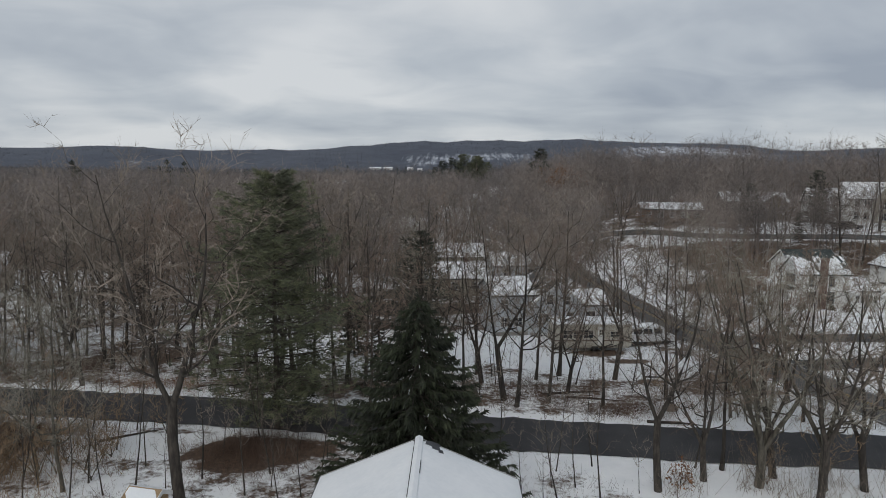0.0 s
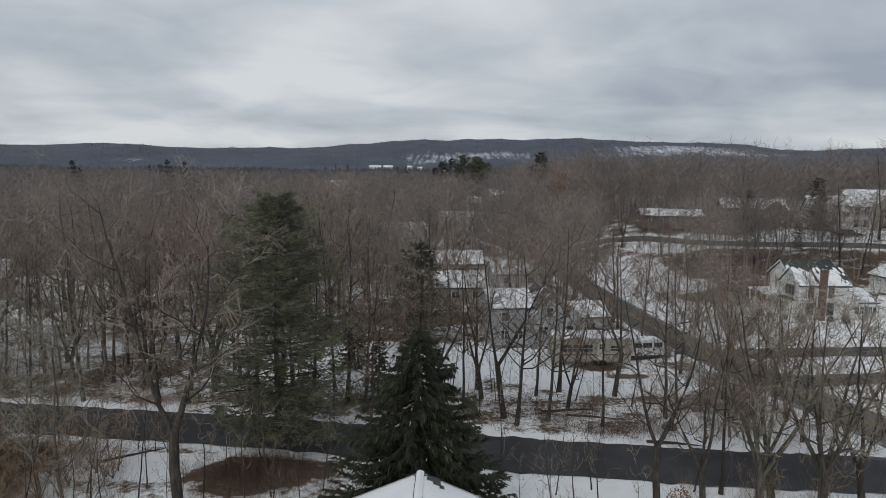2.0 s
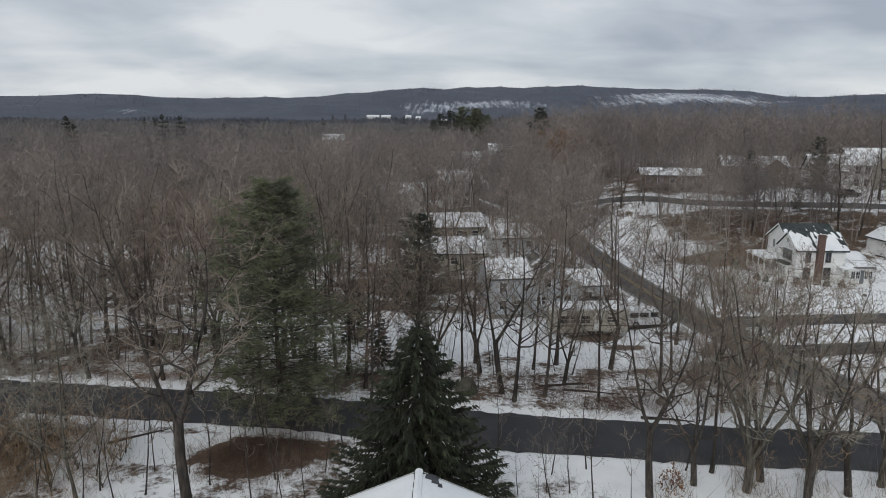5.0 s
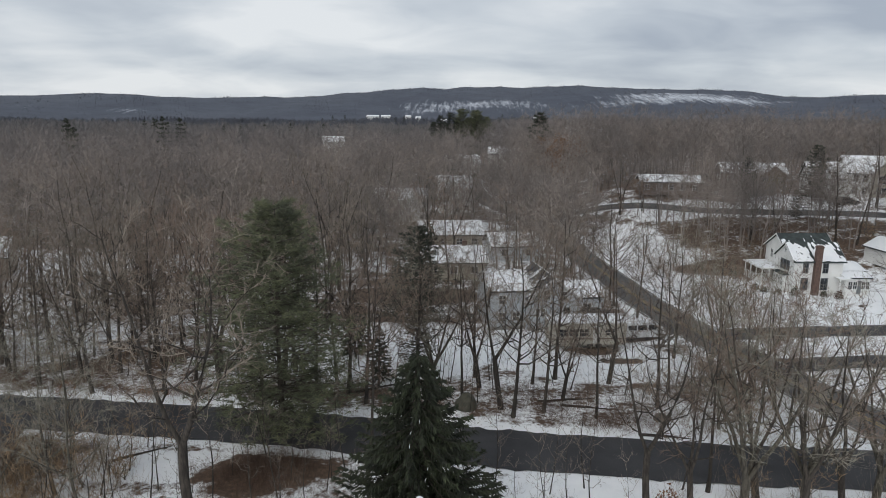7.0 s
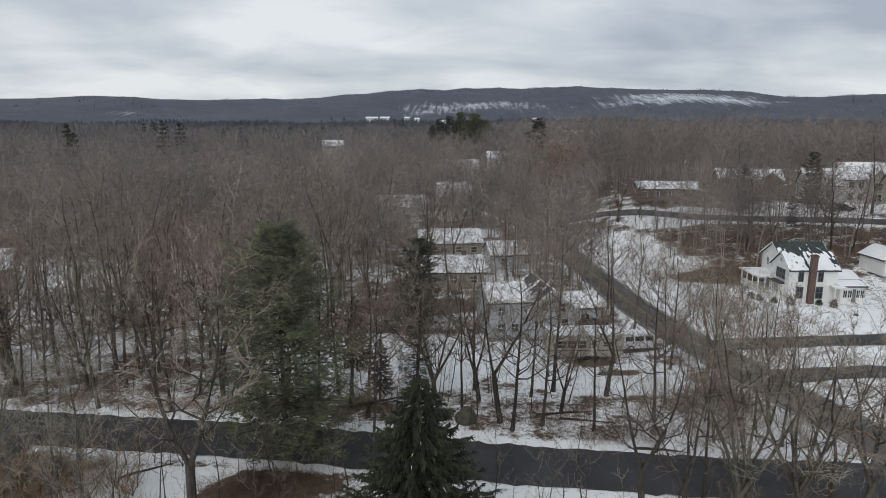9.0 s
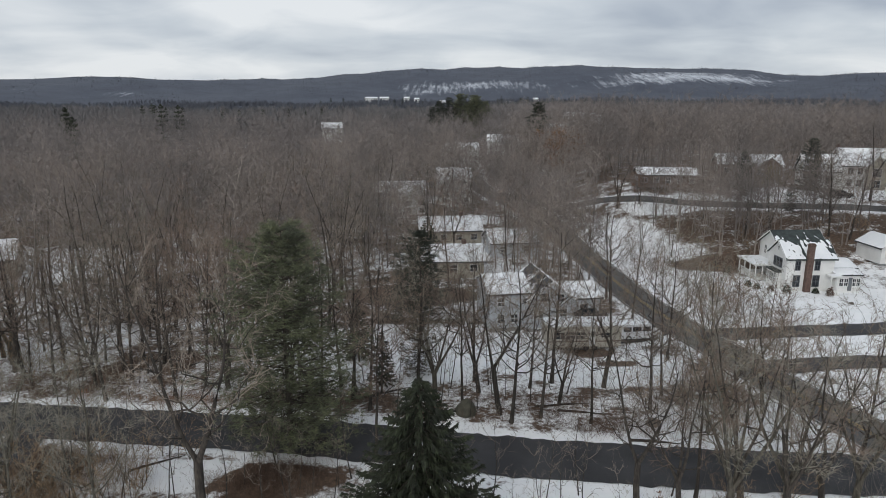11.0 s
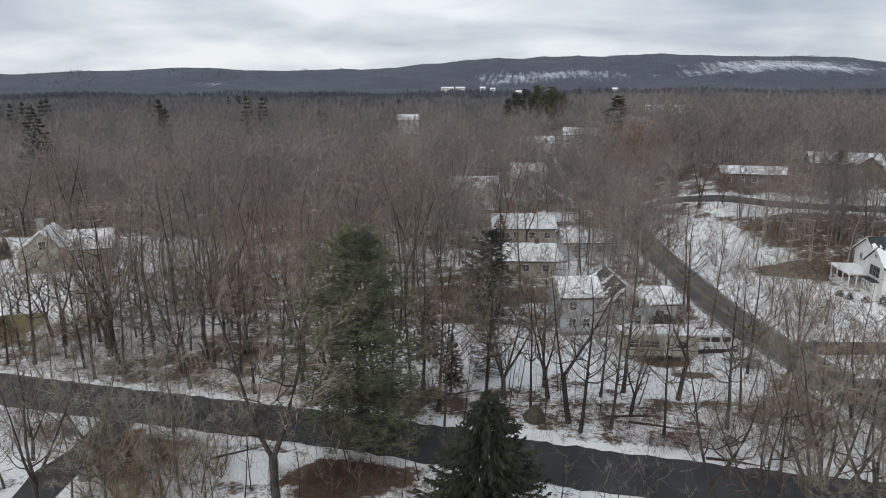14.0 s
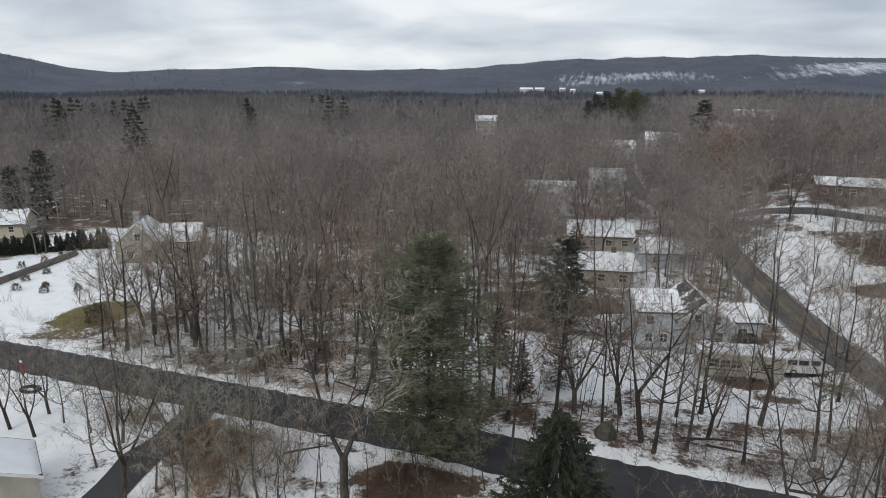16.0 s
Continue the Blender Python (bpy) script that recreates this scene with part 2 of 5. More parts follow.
def crest(az):
    """Height angle of the skyline hills by compass angle, in degrees."""
    return (1.15 + 1.1 * np.exp(-((az - 7) / 18) ** 4) + 0.28 * np.exp(-((az + 25.5) / 6) ** 2) + 1.7 * np.exp(-((az + 54) / 8) ** 2)
            - 0.45 * np.exp(-((az + 40) / 3.5) ** 2) + 0.25 * np.exp(-((az - 33) / 4) ** 2) + 0.03 * np.sin(az * 1.9) + 0.02 * np.sin(az * 4.7 + 1))


def land(x, y):
    x, y = np.asarray(x, float), np.asarray(y, float)
    r = np.hypot(x, y)
    az = np.degrees(np.arctan2(x, np.maximum(y, 1e-6)))
    az = np.where(y > 0, az, np.where(x > 0, 90, -90))
    bank = 8.6 * ease(100, 152, 0.55 * x + 0.83 * y) * ease(8, 42, x)
    z = bank * (1 - 0.6 * ease(250, 700, r))
    top = 27 + 2600 * np.tan(np.radians(crest(np.clip(az, -58, 45))))
    rise = ease(1680, 2600, r) * (1 - 0.35 * ease(2700, 4200, r))
    z = z + top * rise
    z = z + 0.25 * np.sin(x * 0.11 + 1) * np.sin(y * 0.13) * ease(56, 90, np.abs(y - 20)) + (3.5 * ease(220, 600, r) + 4.0 * ease(700, 1100, r)) * np.sin(x * 0.011) * np.sin(y * 0.009 + 2)
    return z


def height(x, y):
    return float(land(x, y))


SIDE_ROAD = ((-170, 58), (-120, 55), (-62, 51.6), (-36, 49), (-20, 47.4), (-10, 46.2), (2.7, 44), (10, 43.1), (20, 42), (34.5, 41.2))
MAIN_ROAD = ((52, -30), (42, 10), (36.8, 35), (34.0, 47.5), (31.7, 55), (29.2, 65), (27.0, 74), (24.9, 86), (23.1, 107), (19.5, 135), (14, 165), (8.5, 200), (8, 265))
UPPER_ROAD = ((18.5, 141), (30, 138), (39, 133), (46, 128.4), (55, 124), (64, 120), (72, 116.5), (95, 106), (125, 92))
DRIVE_A = ((28.5, 69.2), (40, 70.6), (60, 72.6), (75, 75))
DRIVE_B = ((33, 60.5), (45, 61.8), (58, 60), (75, 57))
DRIVE_C = ((-34.5, 48.6), (-33.2, 43), (-33.2, 36), (-31, 26), (-28, 12))
DRIVE_D = ((27, 73), (21, 68.5), (14, 67.5))


def smooth(pts, step=1.5):
    """A Catmull-Rom line through pts, sampled about every step metres."""
    p = [Vector(q) for q in pts]
    p = [2 * p[0] - p[1], *p, 2 * p[-1] - p[-2]]
    out = []
    for a, b, c, d in zip(p, p[1:], p[2:], p[3:]):
        k = max(2, int((c - b).length / step))
        for i in range(k):
            t = i / k
            out.append(0.5 * (2 * b + (c - a) * t + (2 * a - 5 * b + 4 * c - d) * t * t + (3 * b - a - 3 * c + d) * t ** 3))
    out.append(p[-2])
    return np.array([tuple(v) for v in out])


ROADS = [(smooth(SIDE_ROAD, 0.7), 5.5), (smooth(MAIN_ROAD), 5.5), (smooth(UPPER_ROAD), 3.2), (smooth(DRIVE_A), 3.6), (smooth(DRIVE_B), 3.2), (smooth(DRIVE_C), 3.2), (smooth(DRIVE_D), 3.0)]


def road_gap(x, y):
    """Metres from the nearest road's edge (negative on it)."""
    x, y = np.asarray(x, float), np.asarray(y, float)
    best = np.full(x.shape, 1e9)
    for line, width in ROADS:
        for (ax, ay), (bx, by) in zip(line, line[1:]):
            dx, dy = bx - ax, by - ay
            t = np.clip(((x - ax) * dx + (y - ay) * dy) / (dx * dx + dy * dy), 0, 1)
            best = np.minimum(best, np.hypot(x - ax - t * dx, y - ay - t * dy) - width / 2)
    return best


# open, snowed-over lawns and yards: centre, half sizes
LAWNS = ((46, 82, 17, 11), (34, 95, 9, 22), (31, 112, 8, 14), (52, 64, 20, 8), (8, 66, 9, 7), (15, 60.5, 9, 5), (-5, 68, 9, 4.5), (-71, 80, 10, 7), (-66, 72, 12, 8),
         (-78, 72, 20, 20), (-60, 38, 24, 10), (-75, 100, 25, 12), (64, 127, 8, 5), (80, 123, 12, 4), (3, 97, 8, 4), (0, 117, 8, 4), (4, 140, 9, 4), (-10, 168, 9, 6),
         (45, 128, 10, 5), (-1, 15, 14, 15), (-20, 40.8, 6, 2), (6, 38.9, 7, 1.2), (20, 37.6, 11, 1.8), (21, 47.5, 7, 3.5), (40, 50, 6, 8), (22, 34, 12, 3), (-42, 42, 9, 4), (-5, 62, 9, 7), (-14, 62, 6, 4))


def lawn(x, y):
    x, y = np.asarray(x, float), np.asarray(y, float)
    out = np.zeros(x.shape)
    for cx, cy, a, b in LAWNS:
        out = np.maximum(out, 1 - ease(0.6, 1.3, np.hypot((x - cx) / a, (y - cy) / b)))
    return out


LOOK = np.arange(-300, 301, 1.5)
_gx, _gy = np.meshgrid(LOOK, LOOK + 300)
_gaps, _lawns = road_gap(_gx, _gy), lawn(_gx, _gy)


def spot(x, y):
    """Road gap and lawn share near a place, from the table."""
    i, j = int(round((y - 0) / 1.5)), int(round((x + 300) / 1.5))
    if 0 <= i < len(LOOK) and 0 <= j < len(LOOK):
        return _gaps[i, j], _lawns[i, j]
    return 99.0, 0.0


def link(name, verts, faces, mat, parent=None, label="", smooth_shade=False):
    """One mesh object out of arrays of corners and faces."""
    me = bpy.data.meshes.new(name)
    verts, faces = np.asarray(verts, np.float32), np.asarray(faces, np.int32)
    k = faces.shape[1]
    me.vertices.add(len(verts))
    me.vertices.foreach_set("co", verts.ravel())
    me.loops.add(faces.size)
    me.loops.foreach_set("vertex_index", faces.ravel())
    me.polygons.add(len(faces))
    me.polygons.foreach_set("loop_start", np.arange(0, faces.size, k, dtype=np.int32))
    me.polygons.foreach_set("use_smooth", np.full(len(faces), smooth_shade))
    me.materials.append(mat)
    me.update(calc_edges=True)
    ob = new(name, me)
    ob.parent = parent
    if label:
        ob["label"] = label
    return ob


def build_ground():
    def axis(lo, hi, step, far_lo, far_hi):
        mid = list(np.arange(lo, hi + 0.01, step))
        up, dn = [], []
        v, s = hi, step
        while v < far_hi:
            s *= 1.06
            v += s
            up.append(min(v, far_hi))
        v, s = lo, step
        while v > far_lo:
            s *= 1.06
            v -= s
            dn.append(max(v, far_lo))
        return np.array(dn[::-1] + mid + up)
    xs, ys = axis(-100, 80, 1.5, -4500, 4500), axis(22, 130, 1.5, -900, 4500)
    gx, gy = np.meshgrid(xs, ys)
    x, y = gx.ravel(), gy.ravel()
    r = np.hypot(x, y)
    gap = np.full(x.shape, 99.0)
    near = r < 330
    gap[near] = road_gap(x[near], y[near])
    ln = lawn(x, y)
    z = land(x, y) + 0.07 * ease(0.2, 1.2, gap) - 0.10 * (1 - ease(-0.6, 0.2, gap))
    nx, ny = len(xs), len(ys)
    i = (np.arange(ny - 1)[:, None] * nx + np.arange(nx - 1)[None]).ravel()
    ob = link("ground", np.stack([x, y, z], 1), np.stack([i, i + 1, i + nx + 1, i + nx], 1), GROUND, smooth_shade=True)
    tagged(ob, "patchy snow over brown leaf litter and lawns, wooded hills beyond", "ground", kind="structure")
    wander = 0.5 + 0.25 * np.sin(x * 0.23 + 1.3 * np.sin(y * 0.17)) + 0.25 * np.sin(y * 0.31 + 1.7 * np.sin(x * 0.13 + 2))
    snow = 0.475 + 0.13 * wander
    snow = snow + 0.05 * (y < 40) - 0.10 * ease(100, 165, r) - 0.05 * ease(98, 104, y) * ease(38, 44, x)
    snow = np.maximum(snow, 0.44 + 0.39 * ln)
    snow = np.maximum(snow, 0.47 + (0.18 + 0.12 * wander) * (1 - ease(0.2, 2.0, gap)))
    for cx, cy, a, b in ((-12.2, 40.0, 5.2, 2.7), (14.6, 63.4, 4.6, 1.1), (17.5, 61.5, 3, 1), (-61, 64.5, 5, 6.5), (61, 78, 5, 2.2), (-31, 43, 2.6, 2.2), (48, 100, 16, 5), (34, 42.5, 9, 1), (-5, 84, 12, 5)):
        snow = np.minimum(snow, 0.25 + 0.7 * ease(0.5, 1.3, np.hypot((x - cx) / a, (y - cy) / b)))
    turf = np.maximum.reduce([1 - ease(0.8, 1.2, np.hypot((x - cx) / a, (y - cy) / b)) for cx, cy, a, b in ((-61, 64.5, 6, 7.5), (61, 78, 6, 3))])
    az = np.degrees(np.arctan2(x, np.maximum(y, 1)))
    fr = r / 2600
    hs = (np.exp(-((az - 20) / 9) ** 4 - ((fr - 0.865 - 0.003 * (az - 20)) / 0.085) ** 2) * 0.67 + np.exp(-((az - 1.5) / 10) ** 4 - ((fr - 0.80) / 0.10) ** 2) * 0.565
          + np.exp(-((az + 26.5) / 3.4) ** 2 - ((fr - 0.79) / 0.05) ** 2) * 0.58 + np.exp(-((az + 33) / 3) ** 2 - ((fr - 0.83) / 0.05) ** 2) * 0.55)
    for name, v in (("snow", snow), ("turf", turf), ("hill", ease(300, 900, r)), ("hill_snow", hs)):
        ob.data.attributes.new(name, "FLOAT", "POINT").data.foreach_set("value", np.asarray(v, np.float32))


build_ground()


def ribbon(name, line, offset, width, lift, mat, label, category, ragged=0.0, dash=None, parent=None):
    t = np.gradient(line, axis=0)
    t /= np.linalg.norm(t, axis=1)[:, None]
    nrm = np.stack([t[:, 1], -t[:, 0]], 1)
    rng = np.random.default_rng(len(line))
    cols = []
    for s in (-1, 0, 1):
        o = offset + s * (width / 2) + (rng.normal(0, ragged, len(line)) if s and ragged else 0)
        cols.append(line + nrm * np.asarray(o).reshape(-1, 1))
    v = np.concatenate([np.column_stack([c, land(c[:, 0], c[:, 1]) + lift + (0.03 if k == 1 and width > 2 else 0)]) for k, c in enumerate(cols)])
    n = len(line)
    i = np.arange(n - 1)
    f = np.concatenate([np.stack([i + a * n, i + (a + 1) * n, i + 1 + (a + 1) * n, i + 1 + a * n], 1) for a in (0, 1)])[:, ::-1]
    ob = link(name, v, f, mat, parent)
    if parent is None:
        tagged(ob, label, category, kind="structure")
    return ob


road_side = ribbon("road", ROADS[0][0], 0, 5.5, 0.02, ASPHALT, "wet dark asphalt side street between snowy verges", "road", 0.10)
road_main = ribbon("road", ROADS[1][0], 0, 5.5, 0.035, OLD_ASPHALT, "two-lane asphalt road with worn yellow centre lines", "road", 0.06)
ribbon("road", ROADS[2][0], 0, 3.2, 0.02, OLD_ASPHALT, "grey asphalt street along the wooded bank", "road", 0.1)
for k, words in ((3, "asphalt driveway leading to the white farmhouse"), (4, "second asphalt driveway across the snowy lawn"), (5, "asphalt driveway with snowy edges by the brush"), (6, "short driveway beside the grey house")):
    ribbon("driveway", ROADS[k][0], 0, ROADS[k][1], 0.012 + 0.006 * k, ASPHALT, words, "driveway", 0.12)
for o in (-0.16, 0.16):
    ribbon("centre_line", ROADS[1][0], o, 0.12, 0.075, YELLOW_LINE, "", "", 0, parent=road_main)
for o in (-2.45, 2.45):
    ribbon("edge_line", ROADS[1][0], o, 0.12, 0.046, WHITE_LINE, "", "", 0, parent=road_main)


# ------------------------------------------------------------------ trees
class Mesher:
    """Collects tubes and slivers as triangles."""

    def __init__(self):
        self.v, self.f, self.n = [], [], 0

    def add(self, v, f):
        self.v.append(np.asarray(v, float))
        self.f.append(np.asarray(f, int) + self.n)
        self.n += len(v)

    def tube(self, pts, radii, sides):
        pts = np.asarray(pts, float)
        d = np.gradient(pts, axis=0)
        d /= np.linalg.norm(d, axis=1)[:, None] + 1e-9
        ref = np.where(np.abs(d[:, 2:3]) > 0.9, [[1.0, 0, 0]], [[0, 0, 1.0]])
        u = np.cross(d, ref)
        u /= np.linalg.norm(u, axis=1)[:, None] + 1e-9
        w = np.cross(d, u)
        a = np.arange(sides) * 2 * math.pi / sides
        ring = pts[:, None] + np.asarray(radii)[:, None, None] * (np.cos(a)[None, :, None] * u[:, None] + np.sin(a)[None, :, None] * w[:, None])
        k = len(pts)
        f = []
        for i in range(k - 1):
            for j in range(sides):
                p, q = i * sides + j, i * sides + (j + 1) % sides
                f += [(p, q, q + sides), (p, q + sides, p + sides)]
        self.add(ring.reshape(-1, 3), f)

    def slivers(self, base, tip, width, rng):
        """Thin tapering blades from base to tip."""
        base, tip = np.asarray(base, float), np.asarray(tip, float)
        d = tip - base
        side = np.cross(d, rng.normal(size=d.shape))
        side /= np.linalg.norm(side, axis=1)[:, None] + 1e-9
        side *= np.asarray(width).reshape(-1, 1) / 2
        v = np.stack([base - side, base + side, tip], 1).reshape(-1, 3)
        self.add(v, np.arange(len(v)).reshape(-1, 3))

    def arrays(self):
        return np.concatenate(self.v), np.concatenate(self.f)


def grow(rng, start, direction, length, steps, wander, lift):
    p, d = np.array(start, float), np.array(direction, float)
    d /= np.linalg.norm(d)
    out = [p.copy()]
    for _ in range(steps):
        d = d + rng.normal(0, wander, 3) + np.array([0, 0, lift])
        d /= np.linalg.norm(d)
        p = p + d * length / steps
        out.append(p.copy())
    return np.array(out)


def along(path, s):
    k = s * (len(path) - 1)
    i = min(int(k), len(path) - 2)
    return path[i] + (path[i + 1] - path[i]) * (k - i), path[i + 1] - path[i]


def unit(v):
    return v / (np.linalg.norm(v, axis=-1, keepdims=True) + 1e-9)


def sprays(mesher, rng, base, tip, count, share, splay, lift, width, low=0.15):
    """Blades that branch off the lines base-tip: returns their own ends."""
    n = len(base)
    k = np.repeat(np.arange(n), count)
    d = (tip - base)[k]
    ln = np.linalg.norm(d, axis=1, keepdims=True)
    b = base[k] + d * rng.uniform(low, 1, (n * count, 1))
    way = unit(unit(d) + rng.normal(0, splay, d.shape) + (0, 0, lift))
    t = b + way * ln * rng.uniform(share * 0.6, share * 1.4, (n * count, 1))
    mesher.slivers(b, t, rng.uniform(0.7, 1.35, n * count) * width, rng)
    return b, t


def bare_tree(seed, h, r, leaders=1, bole=0.35, spread=0.26, limbs=16, boughs=6, sprigs=6, twigs=5, w=0.013, sides=7):
    """Trunk with ascending limbs that reach a domed crown, and crown of boughs, sprigs and twigs, as two meshes' arrays."""
    rng = np.random.default_rng(seed)
    wood, crown = Mesher(), Mesher()
    stems = []
    if leaders == 1:
        stems.append((grow(rng, (0, 0, -0.3), (rng.normal(0, 0.05), rng.normal(0, 0.05), 1), h * 0.86, 8, 0.05, 0.03), r))
    else:
        fork = h * bole * rng.uniform(0.5, 0.8)
        base = grow(rng, (0, 0, -0.3), (rng.normal(0, 0.05), rng.normal(0, 0.05), 1), fork + 0.3, 3, 0.03, 0)
        wood.tube(base, [r * 1.3, r * 1.1, r * 1.05, r], sides)
        turn = rng.uniform(0, 6.3)
        for i in range(leaders):
            a = turn + i * 2 * math.pi / leaders + rng.normal(0, 0.3)
            lean = 1.5 * spread * rng.uniform(0.7, 1.2)
            stems.append((grow(rng, base[-1] - (0, 0, 0.2), (lean * math.cos(a), lean * math.sin(a), 1), (h - fork) * rng.uniform(0.75, 0.92), 7, 0.06, 0.06), r * rng.uniform(0.55, 0.75)))
    lines = []
    for path, rad in stems:
        k = len(path)
        rr = rad * (1 - 0.86 * np.linspace(0, 1, k) ** 0.85)
        rr[0] *= 1.35 if leaders == 1 else 1.0
        wood.tube(path, rr, sides)
        number = limbs if leaders == 1 else max(6, int(limbs * 1.3 / leaders))
        wide = h * spread * (1.0 if leaders == 1 else 0.72)
        z0, z1 = path[0][2], path[-1][2]
        low = h * bole
        for i in range(number):
            u = (i + rng.uniform(0.05, 0.95)) / number
            a = i * 2.4 + rng.uniform(-0.5, 0.5)
            ze = low + 0.10 * h + (0.99 * h - low - 0.10 * h) * u
            rho = wide * math.sqrt(max(0.08, 1 - u ** 3)) * (0.65 + 0.35 * min(1, u * 3)) * rng.uniform(0.7, 1.12)
            zs = min(max(ze - rho * rng.uniform(0.6, 1.25) - 0.04 * h, low * 0.85, z0 + 0.08 * h), z0 + (z1 - z0) * 0.97)
            p, _ = along(path, min(0.999, (zs - z0) / (z1 - z0)))
            e = np.array([p[0] + rho * math.cos(a), p[1] + rho * math.sin(a), max(ze, p[2] + 0.3)])
            t = np.linspace(0, 1, 6)[:, None]
            limb = p + (e - p) * np.concatenate([t ** 0.85, t ** 0.85, t ** 1.3], 1)
            ln = float(np.linalg.norm(e - p))
            limb[1:] += rng.normal(0, 0.035 * ln, (5, 3))
            s = (zs - z0) / (z1 - z0)
            lr = max(0.02, rad * (1 - 0.8 * s) * rng.uniform(0.35, 0.6))
            (wood if sides > 4 else crown).tube(limb, lr * np.array([1, 0.84, 0.68, 0.5, 0.32, 0.14]), 4 if sides > 5 else 3)
            for j in range(boughs):
                q, qd = along(limb, min(0.999, 0.18 + 0.82 * (j + rng.uniform(0, 1)) / boughs))
                way = unit(unit(qd) + rng.normal(0, 0.62, 3) + (0, 0, 0.06))
                bl = max(0.5, ln * rng.uniform(0.2, 0.42))
                mid = q + way * bl * 0.5 + rng.normal(0, 0.06 * bl, 3)
                end = mid + unit(way + rng.normal(0, 0.35, 3) + (0, 0, 0.08)) * bl * 0.5
                crown.tube([q, mid, end], max(0.012, lr * 0.4) * np.array([1, 0.65, 0.25]), 3)
                lines += [(q, mid), (mid, end)]
    b, t = np.array([a for a, _ in lines]), np.array([a for _, a in lines])
    b, t = sprays(crown, rng, b, t, max(1, sprigs // 2), 1.05, 0.65, 0.05, w * 1.9)
    sprays(crown, rng, b, t, twigs, 0.6, 0.65, 0.05, w)
    return wood.arrays(), crown.arrays()


def tree_thing(name, arrays, mats, label, category="tree"):
    root = new(name)
    tagged(root, label, category)
    link("trunk", *arrays[0], mats[0], root, smooth_shade=True)
    link("crown", *arrays[1], mats[1], root)
    return root


def spruce(seed, h, radius, layers, per, tufts, droop=0.35, w=0.05, thin=1.0):
    """Trunk and boughs with hanging sprays of needles."""
    rng = np.random.default_rng(seed)
    wood, green = Mesher(), Mesher()
    wood.tube([(0, 0, -0.3), (0, 0, h * 0.4), (0, 0, h * 0.97)], [h * 0.018, h * 0.012, 0.015], 7)
    for i in range(layers):
        s = (i + 0.5) / layers
        z = h * (0.03 + 0.96 * s)
        reach = radius * (1 - s) ** 0.68 + 0.12
        for j in range(max(4, int(per * (1 - 0.55 * s)))):
            a = j * 6.283 / max(4, int(per * (1 - 0.55 * s))) + i * 1.9 + rng.uniform(-0.3, 0.3)
            ln = reach * rng.uniform(0.72, 1.12)
            d = np.array([math.cos(a), math.sin(a), 0])
            t = np.linspace(0, 1, 6)
            path = np.array([0, 0, z]) + d * (ln * t)[:, None] + np.array([0, 0, 1]) * (ln * (-droop * 1.3 * t + droop * 0.9 * t ** 2.4) + rng.normal(0, 0.05))[:, None]
            wood.tube(path[[0, 3, 5]], [0.02 + 0.012 * ln, 0.015, 0.006], 3)
            k = max(6, int(tufts * (ln / radius + 0.15)))
            u = rng.uniform(0.12, 1.0, k) ** 0.75
            q = np.array([along(path, min(v, 0.999))[0] for v in u])
            side = np.cross(d, (0, 0, 1))
            sway = rng.uniform(-1, 1, (k, 1))
            tip = q + d * rng.uniform(0.05, 0.38, (k, 1)) * thin + side * sway * 0.45 * (1.15 - u)[:, None] * min(1.3, 0.5 + ln * 0.3) + np.array([0, 0, -1]) * rng.uniform(0.02, 0.36, (k, 1))
            green.slivers(q, tip, rng.uniform(0.7, 1.5, k) * w * 2.2, rng)
            green.slivers(q + (0, 0, 0.02), q + (tip - q) * (0.55, 0.55, 0.15) + rng.normal(0, 0.07, (k, 3)), rng.uniform(0.7, 1.5, k) * w * 2.0, rng)
    lead = h * 0.985
    b = np.tile((0, 0, lead - 0.35), (14, 1)) + np.array([0, 0, 1]) * rng.uniform(0, 0.5, (14, 1))
    green.slivers(b, b + rng.normal(0, 0.12, (14, 3)) + (0, 0, 0.22), np.full(14, w * 1.6), rng)
    return wood.arrays(), green.arrays()


